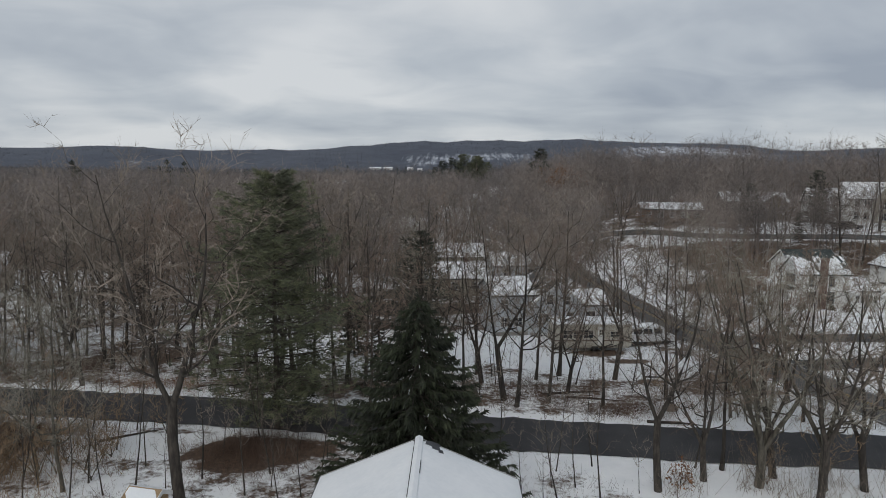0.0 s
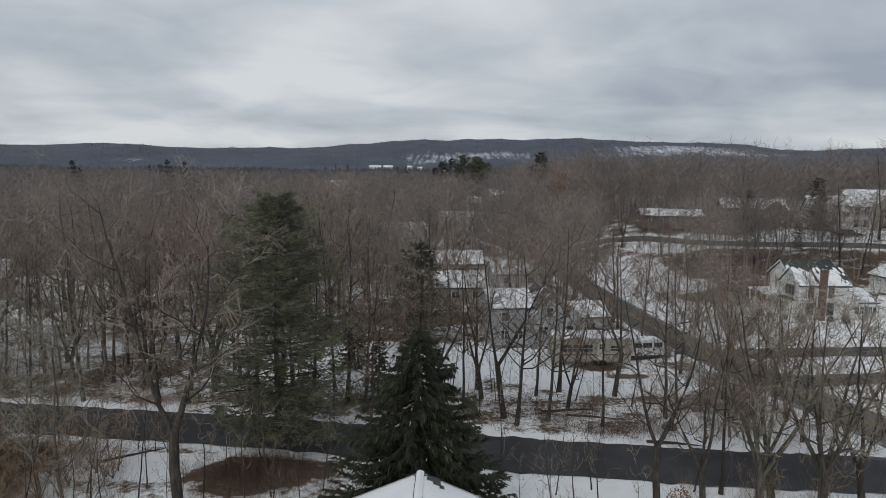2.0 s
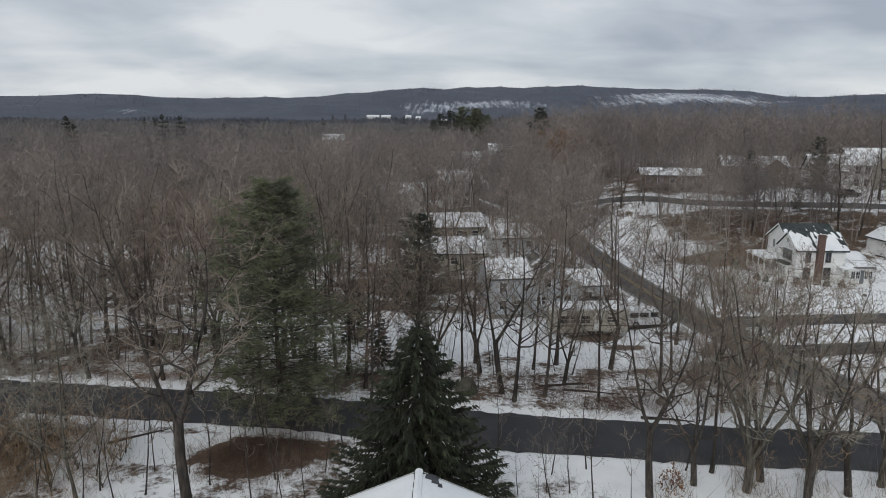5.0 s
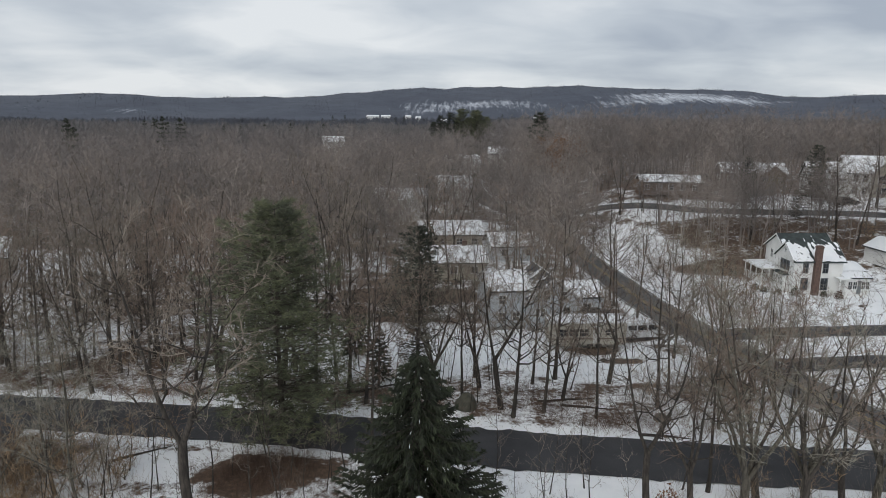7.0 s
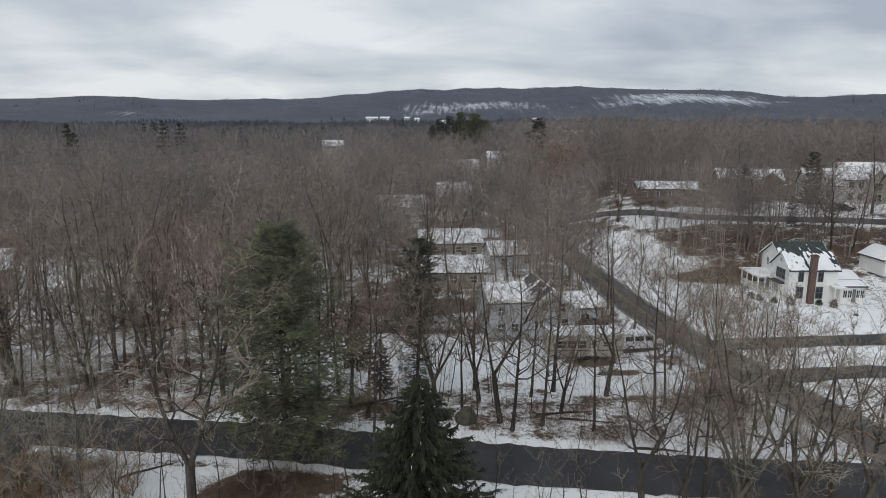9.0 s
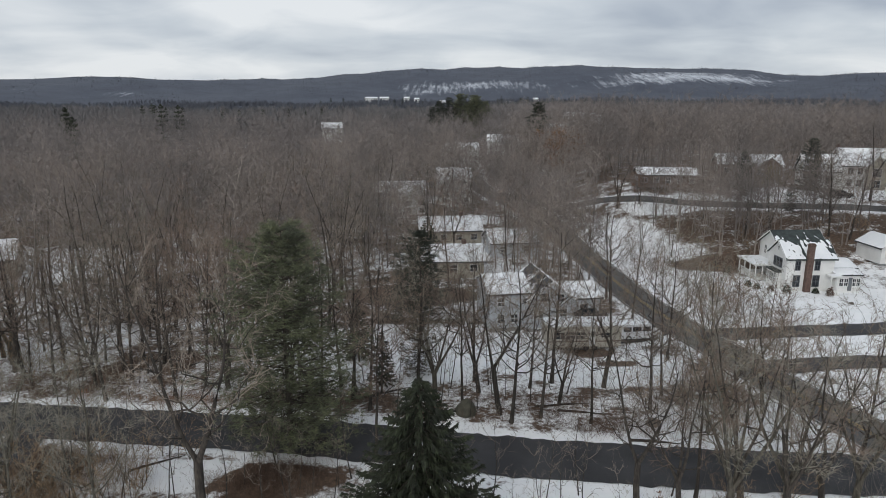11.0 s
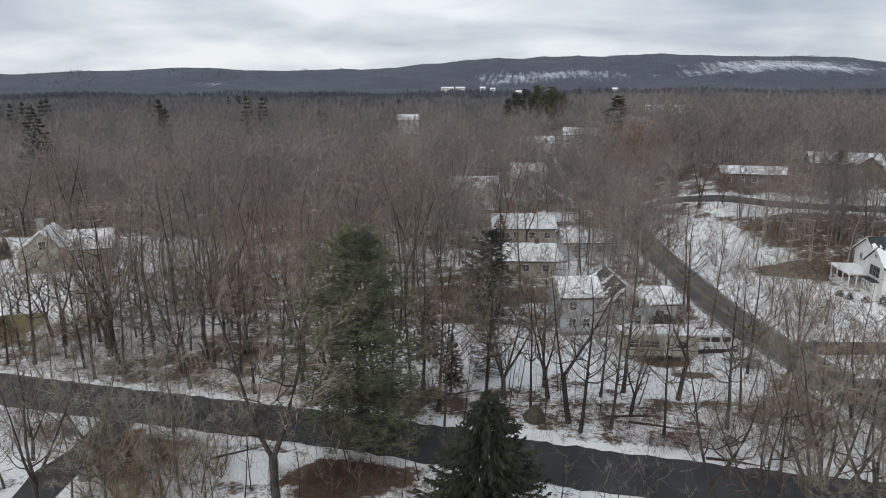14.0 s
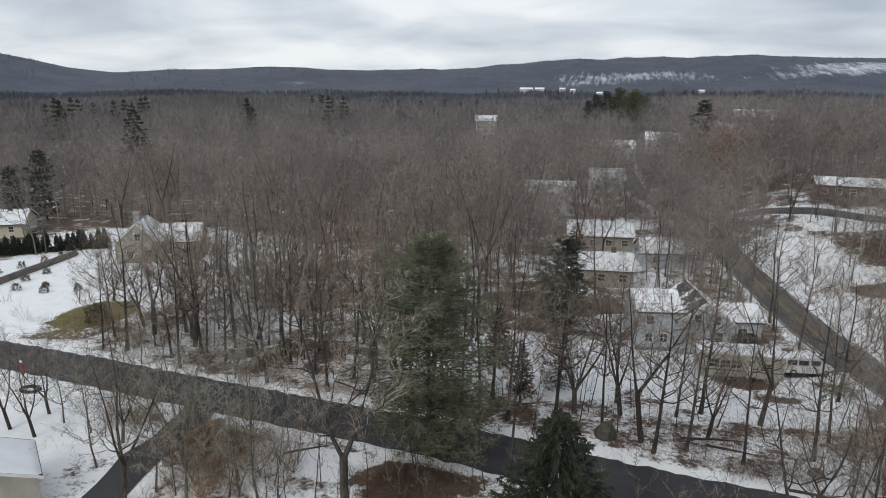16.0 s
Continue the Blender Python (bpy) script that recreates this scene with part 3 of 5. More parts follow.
def pine(seed, h, radius, whorls, per, tufts, blades, low=0.15, needle=0.04, size=0.17, taper=0.62):
    """A pine or hemlock: uneven tiers of level limbs with side sprays that end in tufts of needles."""
    rng = np.random.default_rng(seed)
    wood, green = Mesher(), Mesher()
    trunk = grow(rng, (0, 0, -0.3), (0.01, 0, 1), h, 8, 0.02, 0.03)
    wood.tube(trunk, h * 0.014 * (1 - 0.93 * np.linspace(0, 1, 9)), 7)
    for i in range(whorls):
        s = min(0.985, low + (0.985 - low) * (i + rng.uniform(-0.2, 0.2)) / (whorls - 1))
        c, _ = along(trunk, max(0.02, s))
        v = (s - low) / (1 - low)
        reach = radius * min(1, 0.6 + 1.6 * v) * max(0.0, 1 - v) ** taper + 0.2
        tier = rng.uniform(0.8, 1.1)
        for j in range(per):
            a = j * 6.283 / per + rng.uniform(-0.5, 0.5) + i * 1.3
            ln = reach * tier * rng.uniform(0.4, 1.2)
            d = np.array([math.cos(a), math.sin(a), 0])
            t = np.linspace(0, 1, 5)[:, None]
            limb = c + d * ln * t + np.array([0, 0, 1]) * ln * ((0.45 * v - 0.12) * t + 0.16 * t ** 2) + rng.normal(0, 0.03 * ln, (5, 3)) * t
            wood.tube(limb, (0.018 + 0.008 * ln) * np.array([1, 0.8, 0.6, 0.4, 0.2]), 3)
            k = max(3, int(tufts * (0.25 + 0.75 * ln / radius)))
            u = rng.uniform(0.25, 1, k)
            q = np.array([along(limb, min(0.999, x))[0] for x in u])
            side = np.array([-d[1], d[0], 0])
            e = q + side * (rng.uniform(-1, 1, k) * 0.55 * ln * (1.12 - u))[:, None] + d * rng.uniform(0, 0.25, (k, 1)) + np.array([0, 0, 1]) * rng.normal(0.08, 0.05 + 0.035 * ln, (k, 1))
            wood.slivers(q, e, np.full(k, needle * 0.5), rng)
            f = np.repeat(e, blades, 0)
            green.slivers(f, f + rng.normal(0, size, f.shape) * (1, 1, 0.7) + d * size * 0.7 + (0, 0, 0.05), rng.uniform(0.7, 1.4, len(f)) * needle, rng)
    return wood.arrays(), green.arrays()


def place(ob, x, y, turn=0.0, size=1.0, lean=0.0):
    """Stand a thing on the land (its first use moves it there, later ones copy it)."""
    m = pose(x, y, height(x, y) - 0.05, lean, 0, turn) @ Matrix.Scale(size, 4)
    if ob.get("set"):
        c = ob.copy()
        scene.collection.objects.link(c)
        for part_ob in ob.children:
            p = part_ob.copy()
            scene.collection.objects.link(p)
            p.parent = c
        ob_new = c
    else:
        ob["set"] = True
        ob_new = ob
    ob_new.matrix_basis = m
    return ob_new


FOREST = "bare trees of the wood"
KINDS, DEEP = [], []
for seed, h, r, lead, bole, spr, limbs, bmat, tmat, words in (
        (11, 17, 0.19, 1, 0.34, 0.29, 18, BARK, TWIG, "tall straight bare tree with grey-brown bark"),
        (12, 16, 0.155, 1, 0.38, 0.26, 17, BARK, RED_TWIG, "slender bare tree with reddish brown twigs"),
        (13, 14, 0.21, 4, 0.22, 0.29, 18, PALE_BARK, PALE_TWIG, "bare many-stemmed tree with pale lichened limbs"),
        (14, 18, 0.23, 2, 0.36, 0.29, 18, BARK, TWIG, "tall bare forked tree with dark bark"),
        (15, 13, 0.12, 1, 0.26, 0.29, 15, PALE_BARK, PALE_TWIG, "young bare tree with pale grey branches"),
        (16, 15, 0.20, 3, 0.30, 0.30, 18, BARK, RED_TWIG, "spreading bare tree with brown twigs")):
    t = tree_thing("bare_tree", bare_tree(seed, h, r, lead, bole, spr, limbs, 6, 6, 4, 0.0145), (bmat, tmat), words, "tree")
    t["group"] = FOREST
    KINDS.append((t, h))
    t = tree_thing("bare_tree", bare_tree(seed + 100, h, r, lead, bole, spr, int(limbs * 0.75), 4, 4, 3, 0.026, 5), (bmat, tmat), words, "tree")
    t["group"] = FOREST
    DEEP.append((t, h))
SHRUB = tree_thing("tall_shrub", bare_tree(23, 5, 0.055, 4, 0.12, 0.36, 12, 3, 2, 4, 0.014, 4), (PALE_BARK, TAN_TWIG), "tall many-stemmed bare shrub with tan twigs", "shrub")
SHRUB["group"] = "bare shrubs by the roads"
POLE = tree_thing("sapling", bare_tree(21, 8, 0.06, 1, 0.32, 0.15, 8, 3, 2, 4, 0.013, 4), (BARK, TWIG), "thin bare sapling with dark stem", "sapling")
POLE["group"] = "bare saplings of the wood"

# trees that stand out one by one: x, y, kind, height
KEY_TREES = (
    (-14.2, 33.2, 3, 21.0), (-21.4, 34.6, 4, 12.5), (-26, 33, 4, 13), (-29, 37.5, 2, 13), (-31, 33, 5, 14), (-25.5, 40.5, 4, 10.5), (-44, 38.5, 5, 9), (-40, 40.2, 4, 8.5), (-36.4, 39.5, 5, 9), (-49, 36, 4, 9), (-46, 42, 5, 9), (-43.5, 41, 4, 8.5), (-47, 39, 5, 9.5), (-38.5, 43.3, 4, 8), (-50.5, 41, 4, 8), (-35.8, 36, 4, 9), (-29.5, 34.5, 4, 10), (14.5, 55.5, 3, 15), (22.5, 62, 0, 14), (25, 57, 1, 14), (22.5, 75, 1, 14), (21, 80, 0, 15), (31, 80, 4, 10), (36, 77, 4, 9), (35, 66, 4, 10), (-5.4, 43.2, 1, 14.5), (2.6, 56.8, 0, 15), (4.5, 50.1, 3, 16.5), (5.3, 48.7, 0, 16), (9.8, 56.4, 0, 17.5),
    (12.1, 35.6, 3, 15.5), (11.9, 48.6, 1, 14), (17.4, 50.6, 0, 15), (26, 46.4, 1, 13), (19.4, 53.8, 1, 14), (18.1, 36.4, 2, 15.5), (21.6, 36, 2, 15), (24, 36, 5, 14.5), (20.6, 34.6, 3, 14), (26.5, 37, 2, 14), (15.2, 37, 5, 12.5), (28.5, 35.5, 5, 14), (23, 48.5, 2, 13), (27, 50.5, 5, 12.5), (21, 47, 4, 12), (25.5, 60.5, 2, 12), (30, 38, 4, 12), (19.5, 37.5, 5, 15.5), (27.5, 38.4, 0, 15.5), (16.8, 38.4, 1, 14),
    (-30.3, 56.8, 0, 16), (-27, 55.5, 1, 16.5), (-14.5, 54, 3, 16), (-24.5, 37.2, 4, 12))


def woods_free(x, y, margin=2.0):
    gap, open_ground = spot(x, y)
    return gap > margin and open_ground < 0.3


def houses_near(x, y, pad=3.5):
    return any(abs(x - cx) < a + pad and abs(y - cy) < b + pad for cx, cy, a, b in HOUSE_SPOTS)


HOUSE_SPOTS = ((-1, 17, 5, 10), (10, 75, 7, 6), (15, 66, 5, 2.5), (49.5, 92, 9, 8), (63, 95, 5, 5), (79, 133, 11, 6), (67.5, 149, 8, 5), (46.5, 139.5, 7, 5), (-104, 98, 9, 7), (-74, 90, 9, 7),
               (-11, 152, 7, 5), (0.5, 163, 6, 5), (0, 118, 7, 4), (10, 108, 5, 4), (0, 96, 6, 4), (-65, 64, 9, 9), (-40.6, 29.1, 4, 4))
rng = np.random.default_rng(5)
taken = []
for x, y, k, h in KEY_TREES:
    place(KINDS[k][0], x, y, rng.uniform(0, 360), h / KINDS[k][1])
    taken.append((x, y))
for number, y0, y1, pool in ((52, 48, 64, KINDS), (122, 62, 132, DEEP)):
    count = 0
    while count < number:
        y = rng.uniform(y0, y1)
        x = rng.uniform(-0.92, 0.72) * y - 2
        if y < 41 and -11 < x < 10 or not woods_free(x, y, 1.3) or houses_near(x, y, 2.5) or math.hypot(x + 1.3, y - 31) < 6 or math.hypot(x + 12, y - 44.5) < 3:
            continue
        if min(math.hypot(x - a, y - b) for a, b in taken) < 2.3 or (0 < x < 25 and y < 68 and rng.uniform() < 0.85) or (-30 < x < -2 and y < 60 and rng.uniform() < 0.3) or (x > 27 and rng.uniform() < 0.45):
            continue
        k = rng.choice(6, p=(0.27, 0.25, 0.08, 0.15, 0.13, 0.12))
        place(pool[k][0], x, y, rng.uniform(0, 360), rng.uniform(0.78, 1.08) * (0.85 if x > 8 and y < 75 else 1), rng.uniform(-2.5, 2.5))
        taken.append((x, y))
        count += 1
STREET = []
for number, x0, x1, y0, y1, lo, hi in ((34, 12, 21, 80, 140, 0.8, 1.02), (44, -22, 12, 80, 150, 0.75, 0.98), (40, 38, 88, 98, 121, 0.6, 0.95), (26, 26, 90, 134, 165, 0.75, 1.05), (16, 34, 86, 121, 145, 0.55, 0.85), (110, -28, 48, 142, 270, 0.8, 1.1)):
    count = 0
    while count < number:
        x, y = rng.uniform(x0, x1), rng.uniform(y0, y1)
        if spot(x, y)[0] > 0.6 and not houses_near(x, y, 0.5):
            STREET.append((x, y, rng.uniform(0, 6.28), rng.uniform(lo, hi)))
            count += 1
for _ in range(12):
    x, y = rng.uniform(29.5, 38), rng.uniform(74, 112)
    place(DEEP[4][0], x, y, rng.uniform(0, 360), rng.uniform(0.5, 0.8))
count = 0
while count < 170:
    y = rng.uniform(33, 72)
    x = rng.uniform(-0.9, 0.75) * y
    if not woods_free(x, y, 0.8) or houses_near(x, y, 1) or min(math.hypot(x - a, y - b) for a, b in taken) < 1.1:
        continue
    place(POLE, x, y, rng.uniform(0, 360), rng.uniform(0.45, 1.1), rng.uniform(-5, 5))
    taken.append((x, y))
    count += 1
for cx, cy, a, b, number, lo, hi in ((-24.8, 37.2, 3.6, 3.0, 12, 0.6, 1.3), (-21, 38.5, 3, 2, 5, 0.5, 0.9), (21, 36.6, 6.5, 1.2, 3, 0.5, 0.9), (23, 49.5, 5.5, 4, 8, 0.6, 1.0), (-44, 57, 11, 3, 16, 0.7, 1.2),
                                     (-36, 42, 3, 1.6, 5, 0.5, 0.9), (36, 80, 6, 9, 9, 0.6, 1.0), (60, 106, 20, 6, 16, 0.5, 0.9), (32, 60, 3, 6, 6, 0.5, 0.9)):
    count = 0
    while count < number:
        x, y = rng.normal(cx, a * 0.6), rng.normal(cy, b * 0.6)
        if spot(x, y)[0] > 0.6 and not houses_near(x, y, 0.5):
            place(SHRUB, x, y, rng.uniform(0, 360), rng.uniform(lo, hi), rng.uniform(-6, 6))
            count += 1
for x, y, h in ((-21.3, 40.1, 7), (-18.3, 37.8, 8), (-6.7, 40.5, 8), (6.6, 37.9, 6), (9, 38.6, 7), (15.2, 38.6, 8)):
    place(POLE, x, y, 40 * x, h / 8)


def scatter(name, variants, spots, mat, label, category="woodland"):
    """Many small trees joined into one mesh: spots are x, y, turn, size."""
    vs, fs, n = [], [], 0
    for i, (x, y, a, s) in enumerate(spots):
        v, f = variants[i % len(variants)]
        c, d = math.cos(a), math.sin(a)
        p = np.empty_like(v)
        p[:, 0], p[:, 1], p[:, 2] = (v[:, 0] * c - v[:, 1] * d) * s + x, (v[:, 0] * d + v[:, 1] * c) * s + y, v[:, 2] * s
        vs.append(p)
        fs.append(f + n)
        n += len(v)
    z = land(np.array([q[0] for q in spots]), np.array([q[1] for q in spots]))
    for p, h0 in zip(vs, z):
        p[:, 2] += h0
    return tagged(link(name, np.concatenate(vs), np.concatenate(fs), mat), label, category, kind="stuff")


def joined(pair):
    (v1, f1), (v2, f2) = pair
    return np.concatenate([v1, v2]), np.concatenate([f1, f2 + len(v1)])


def spots_in(rng, r0, r1, number, gap_check, a0=-52, a1=42, lo=0.8, hi=1.15):
    out = []
    while len(out) < number:
        r = math.sqrt(rng.uniform(r0 * r0, r1 * r1))
        a = radians(rng.uniform(a0, a1))
        x, y = r * math.sin(a), r * math.cos(a)
        if gap_check and (not woods_free(x, y, 1.0) or houses_near(x, y, 2.5)):
            continue
        out.append((x, y, rng.uniform(0, 6.28), rng.uniform(lo, hi)))
    return out


rng = np.random.default_rng(8)


def wood_tree(seed, h, limbs, boughs, twigs, w, bole=0.3, spread=0.25):
    """A bare tree for the deeper wood: a stem, and limbs, boughs and twigs as thin blades that fill a dome."""
    rng = np.random.default_rng(seed)
    m = Mesher()
    stem = grow(rng, (0, 0, -0.3), (rng.normal(0, 0.06), rng.normal(0, 0.06), 1), h * 0.72, 4, 0.05, 0.03)
    m.tube(stem, 0.16 * (1 - 0.8 * np.linspace(0, 1, 5)), 3)
    u = (np.arange(limbs) + rng.uniform(0, 1, limbs)) / limbs
    a = np.arange(limbs) * 2.4 + rng.uniform(-0.5, 0.5, limbs)
    ze = h * (bole + 0.12 + (0.88 - bole) * u)
    rho = h * spread * np.sqrt(np.maximum(0.05, 1 - u ** 2.4)) * (0.65 + 0.35 * np.minimum(1, u * 3)) * rng.uniform(0.7, 1.12, limbs)
    zs = np.clip(ze - rho * rng.uniform(0.35, 0.95, limbs) - 0.03 * h, bole * h * 0.85, 0.70 * h)
    b = np.array([along(stem, z / (0.72 * h))[0] for z in zs])
    e = b + np.column_stack([rho * np.cos(a), rho * np.sin(a), ze - zs])
    m.slivers(b, e, np.full(limbs, 0.11), rng)
    b, e = sprays(m, rng, b, e, boughs, 0.45, 0.8, 0.0, w * 1.4, 0.25)
    sprays(m, rng, b, e, twigs, 0.7, 1.0, 0.0, w)
    return m.arrays()


scatter("mid_woods", [wood_tree(30 + i, 16, 12, 4, 7, 0.042, 0.30, 0.34) for i in range(8)], spots_in(rng, 88, 200, 900, True, lo=0.6, hi=1.18), WOODS, "dense bare brown deciduous wood behind the houses")
scatter("back_woods", [wood_tree(40 + i, 16, 8, 3, 5, 0.080, 0.26, 0.38) for i in range(8)], spots_in(rng, 190, 420, 2300, True, lo=0.6, hi=1.25), BACK_WOODS, "dense bare brown wood stretching across the valley")


def plume(seed, blades, h, w, low=0.15):
    """A far bare tree: a fan of upright twigs round a stem."""
    rng = np.random.default_rng(seed)
    m = Mesher()
    b = np.column_stack([rng.normal(0, 0.5, blades), rng.normal(0, 0.5, blades), rng.uniform(low, low + 0.5, blades) * h])
    d = np.column_stack([rng.normal(0, 0.20, blades) * h, rng.normal(0, 0.20, blades) * h, rng.uniform(0.25, 0.5, blades) * h])
    t = b + d
    t[:, 2] = np.minimum(t[:, 2], h)
    m.slivers(b, t, rng.uniform(0.6, 1.3, blades) * w, rng)
    m.slivers([(0, 0, -1)], [(0, 0, h * 0.9)], [0.5], rng)
    return m.arrays()


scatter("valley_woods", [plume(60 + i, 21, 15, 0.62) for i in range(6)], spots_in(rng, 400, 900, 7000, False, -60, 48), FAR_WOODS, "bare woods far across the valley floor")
scatter("far_woods", [plume(70 + i, 10, 14, 1.3, 0.0) for i in range(6)], spots_in(rng, 880, 1800, 14000, False, -60, 48, 0.8, 1.2), HAZED_WOODS, "distant bare woods at the foot of the hills")
scatter("hill_woods", [plume(80 + i, 9, 11, 1.3, -0.5) for i in range(6)], spots_in(rng, 1750, 2700, 13000, False, -62, 48, 0.4, 0.85), HAZED_WOODS, "bare woods over the far hillsides")

# brush: stems and twigs near the ground
rng = np.random.default_rng(9)


def brush(name, spots, hi, per, mat, label, width=0.014, reach=0.5):
    m = Mesher()
    for x, y, s in spots:
        if spot(x, y)[0] < 0.5:
            continue
        z = height(x, y)
        k = per
        b = np.column_stack([rng.normal(x, reach * s, k), rng.normal(y, reach * s, k), np.full(k, z)])
        d = np.column_stack([rng.normal(0, 0.28, k), rng.normal(0, 0.28, k), rng.uniform(0.35, 1, k)]) * hi * s
        m.slivers(b, b + d, np.full(k, width), rng)
        q = b + d * rng.uniform(0.3, 0.9, (k, 1))
        m.slivers(q, q + np.column_stack([rng.normal(0, 0.3, k), rng.normal(0, 0.3, k), rng.uniform(0, 0.5, k)]) * s, np.full(k, width * 0.7), rng)
    return tagged(link(name, *m.arrays(), mat), label, "brush", kind="stuff")


bs = []
while len(bs) < 900:
    y = 33 + 60 * rng.uniform()
    x = rng.uniform(-0.95, 0.8) * y
    if woods_free(x, y, 0.4) and not houses_near(x, y, 1):
        bs.append((x, y, rng.uniform(0.4, 1.0)))
brush("undergrowth", bs, 1.6, 16, BRUSH, "thin brown undergrowth and brambles on the wood floor")
for cx, cy, a, b, n, h, words in ((-12.2, 40, 4.6, 2.6, 150, 1.2, "dense brown brush heap under the pine"), (-29, 40, 3.5, 3, 110, 2.2, "tangled tan brush with dead leaves by the driveway"),
                                 (46, 99, 10, 3, 90, 2.0, "brown shrubs on the bank behind the farmhouse"), (14, 47.8, 5, 1.6, 60, 1.2, "low brown brush on the road verge"),
                                 (-24, 52.5, 5, 1, 50, 1.0, "russet brush along the road edge")):
    brush("thicket", [(rng.normal(cx, a / 2), rng.normal(cy, b / 2), rng.uniform(0.6, 1.1)) for _ in range(n)], h, 34, RUST if "russet" in words else BRUSH, words)


for cx, cy, a, b, n, h, mat, words in ((22, 36.2, 9, 2.0, 50, 3.6, TWIG, "tall thin grey saplings and whips by the road"), (22, 50, 8, 6, 110, 3.6, TWIG, "grey whips and young shoots beside the junction"),
                                 (-26, 36.5, 5, 4, 80, 4.0, TAN_TWIG, "tall pale tan whips by the driveway"), (-27.5, 41, 4.5, 2.5, 110, 2.6, BRUSH, "tangled brown shoots beside the driveway"), (-38, 43, 3, 2, 50, 1.8, BRUSH, "brown shoots on the lawn edge"), (-34, 54, 12, 2.5, 90, 2.6, BRUSH, "brown whips along the far verge"),
                                 (8, 51, 8, 3, 70, 2.2, BRUSH, "thin brown shoots on the wood floor"), (-13, 53, 9, 3, 80, 2.6, TWIG, "grey whips under the trees"),
                                 (36, 80, 6, 9, 90, 3.6, TWIG, "young grey shoots on the snowy lawn edge"), (33, 100, 4, 9, 70, 3.4, TWIG, "thin grey shoots along the snowfield"),
                                 (-48, 60, 16, 5, 120, 3.4, BRUSH, "brown whips at the edge of the wood")):
    brush("whips", [(rng.normal(cx, a / 1.7), rng.normal(cy, b / 1.7), rng.uniform(0.5, 1.1)) for _ in range(n)], h, 14, mat, words, 0.022, 0.45)


def leaf_cloud(m, rng, centre, size, n, w):
    c = np.asarray(centre) + rng.normal(0, 1, (n, 3)) * np.asarray(size)
    m.slivers(c, c + rng.normal(0, w * 1.2, (n, 3)), np.full(n, w), rng)


def leafy_bush(name, x, y, w, h, mat, label, n=900, category="shrub", leaf=0.09):
    r = np.random.default_rng(int(abs(x * 13 + y * 7)))
    m, wood = Mesher(), Mesher()
    u = r.normal(size=(n, 3))
    u /= np.linalg.norm(u, axis=1)[:, None]
    u[:, 2] = np.abs(u[:, 2]) * 1.3 - 0.15
    bumps = 1 + 0.16 * np.sin(u[:, :1] * 6 + x) * np.sin(u[:, 1:2] * 7 + y)
    c = u * (w / 2, w / 2, h * 0.72) * r.uniform(0.6, 1.0, (n, 1)) * bumps + (0, 0, h * 0.16)
    m.slivers(c, c + r.normal(0, leaf, (n, 3)) + u * leaf, r.uniform(0.7, 1.4, n) * leaf, r)
    for i in range(5):
        wood.tube(grow(r, (0, 0, -0.1), (r.normal(0, 0.4), r.normal(0, 0.4), 1), h * 0.7, 3, 0.1, 0), (0.03, 0.02, 0.015, 0.006), 4)
    root = tree_thing(name, (wood.arrays(), m.arrays()), (BARK, mat), label, category)
    root.matrix_basis = pose(x, y, height(x, y))
    return root


# evergreens
big = tree_thing("spruce_tree", spruce(3, 12.1, 6.0, 38, 20, 105, 0.42, 0.042), (BARK, NEEDLE), "dense dark green spruce with drooping boughs", "spruce")
place(big, -1.35, 31.2)
r3 = np.random.default_rng(33)
snow_bits = Mesher()
for i in range(34):
    zz = r3.uniform(1.5, 10)
    a, rad = r3.uniform(3.6, 6.6) if i % 3 else r3.uniform(0, 6.3), 5.0 * (1 - zz / 12.6) ** 0.82 * r3.uniform(0.75, 1.0)
    p = np.array([rad * math.cos(a), rad * math.sin(a), zz - 0.25 * rad])
    d = np.array([math.cos(a + r3.normal(0, 0.4)), math.sin(a + r3.normal(0, 0.4)), -0.45]) * r3.uniform(0.1, 0.35)
    snow_bits.tube([p, p + d * 0.5 + (0, 0, 0.02), p + d], (0.006, 0.016, 0.004), 4)
link("snow", *snow_bits.arrays(), SNOW, big, "thin lines of snow on the boughs")
white_pine = tree_thing("pine_tree", pine(4, 18.0, 7.4, 27, 8, 62, 12, 0.10, 0.036, 0.22, 0.52), (BARK, PINE_NEEDLE), "tall grey-green white pine with level limbs", "pine")
place(white_pine, -11.9, 44.2)
pine_b = tree_thing("pine_tree", pine(6, 16, 6.4, 20, 7, 34, 8, 0.06, 0.085, 0.27, 0.5), (BARK, PINE_NEEDLE), "dusky green pine among the bare trees", "pine")
broad = tree_thing("hemlock_tree", pine(13, 12.4, 7.2, 20, 9, 30, 8, 0.08, 0.075, 0.24, 0.8), (BARK, HEMLOCK), "broad dark hemlock behind the snowy yard", "hemlock")
place(broad, -4.2, 74.0, 0, 0.92)
small = tree_thing("spruce_tree", spruce(7, 10, 3.0, 22, 9, 22, 0.3, 0.12), (BARK, NEEDLE), "young dark green spruce in the wood", "spruce")
for x, y, h in ((-9.3, 62.5, 6.5), (-6.2, 56.5, 5.2), (-150, 185, 22), (-140, 178, 12), (-3.2, 96, 9)):
    place(small, x, y, 30 * x, h / 10)
hemlock = tree_thing("hemlock_tree", pine(9, 11, 3.3, 18, 7, 17, 7, 0.12, 0.085, 0.22), (BARK, HEMLOCK), "thin dark hemlock with gaps between its limbs", "hemlock")
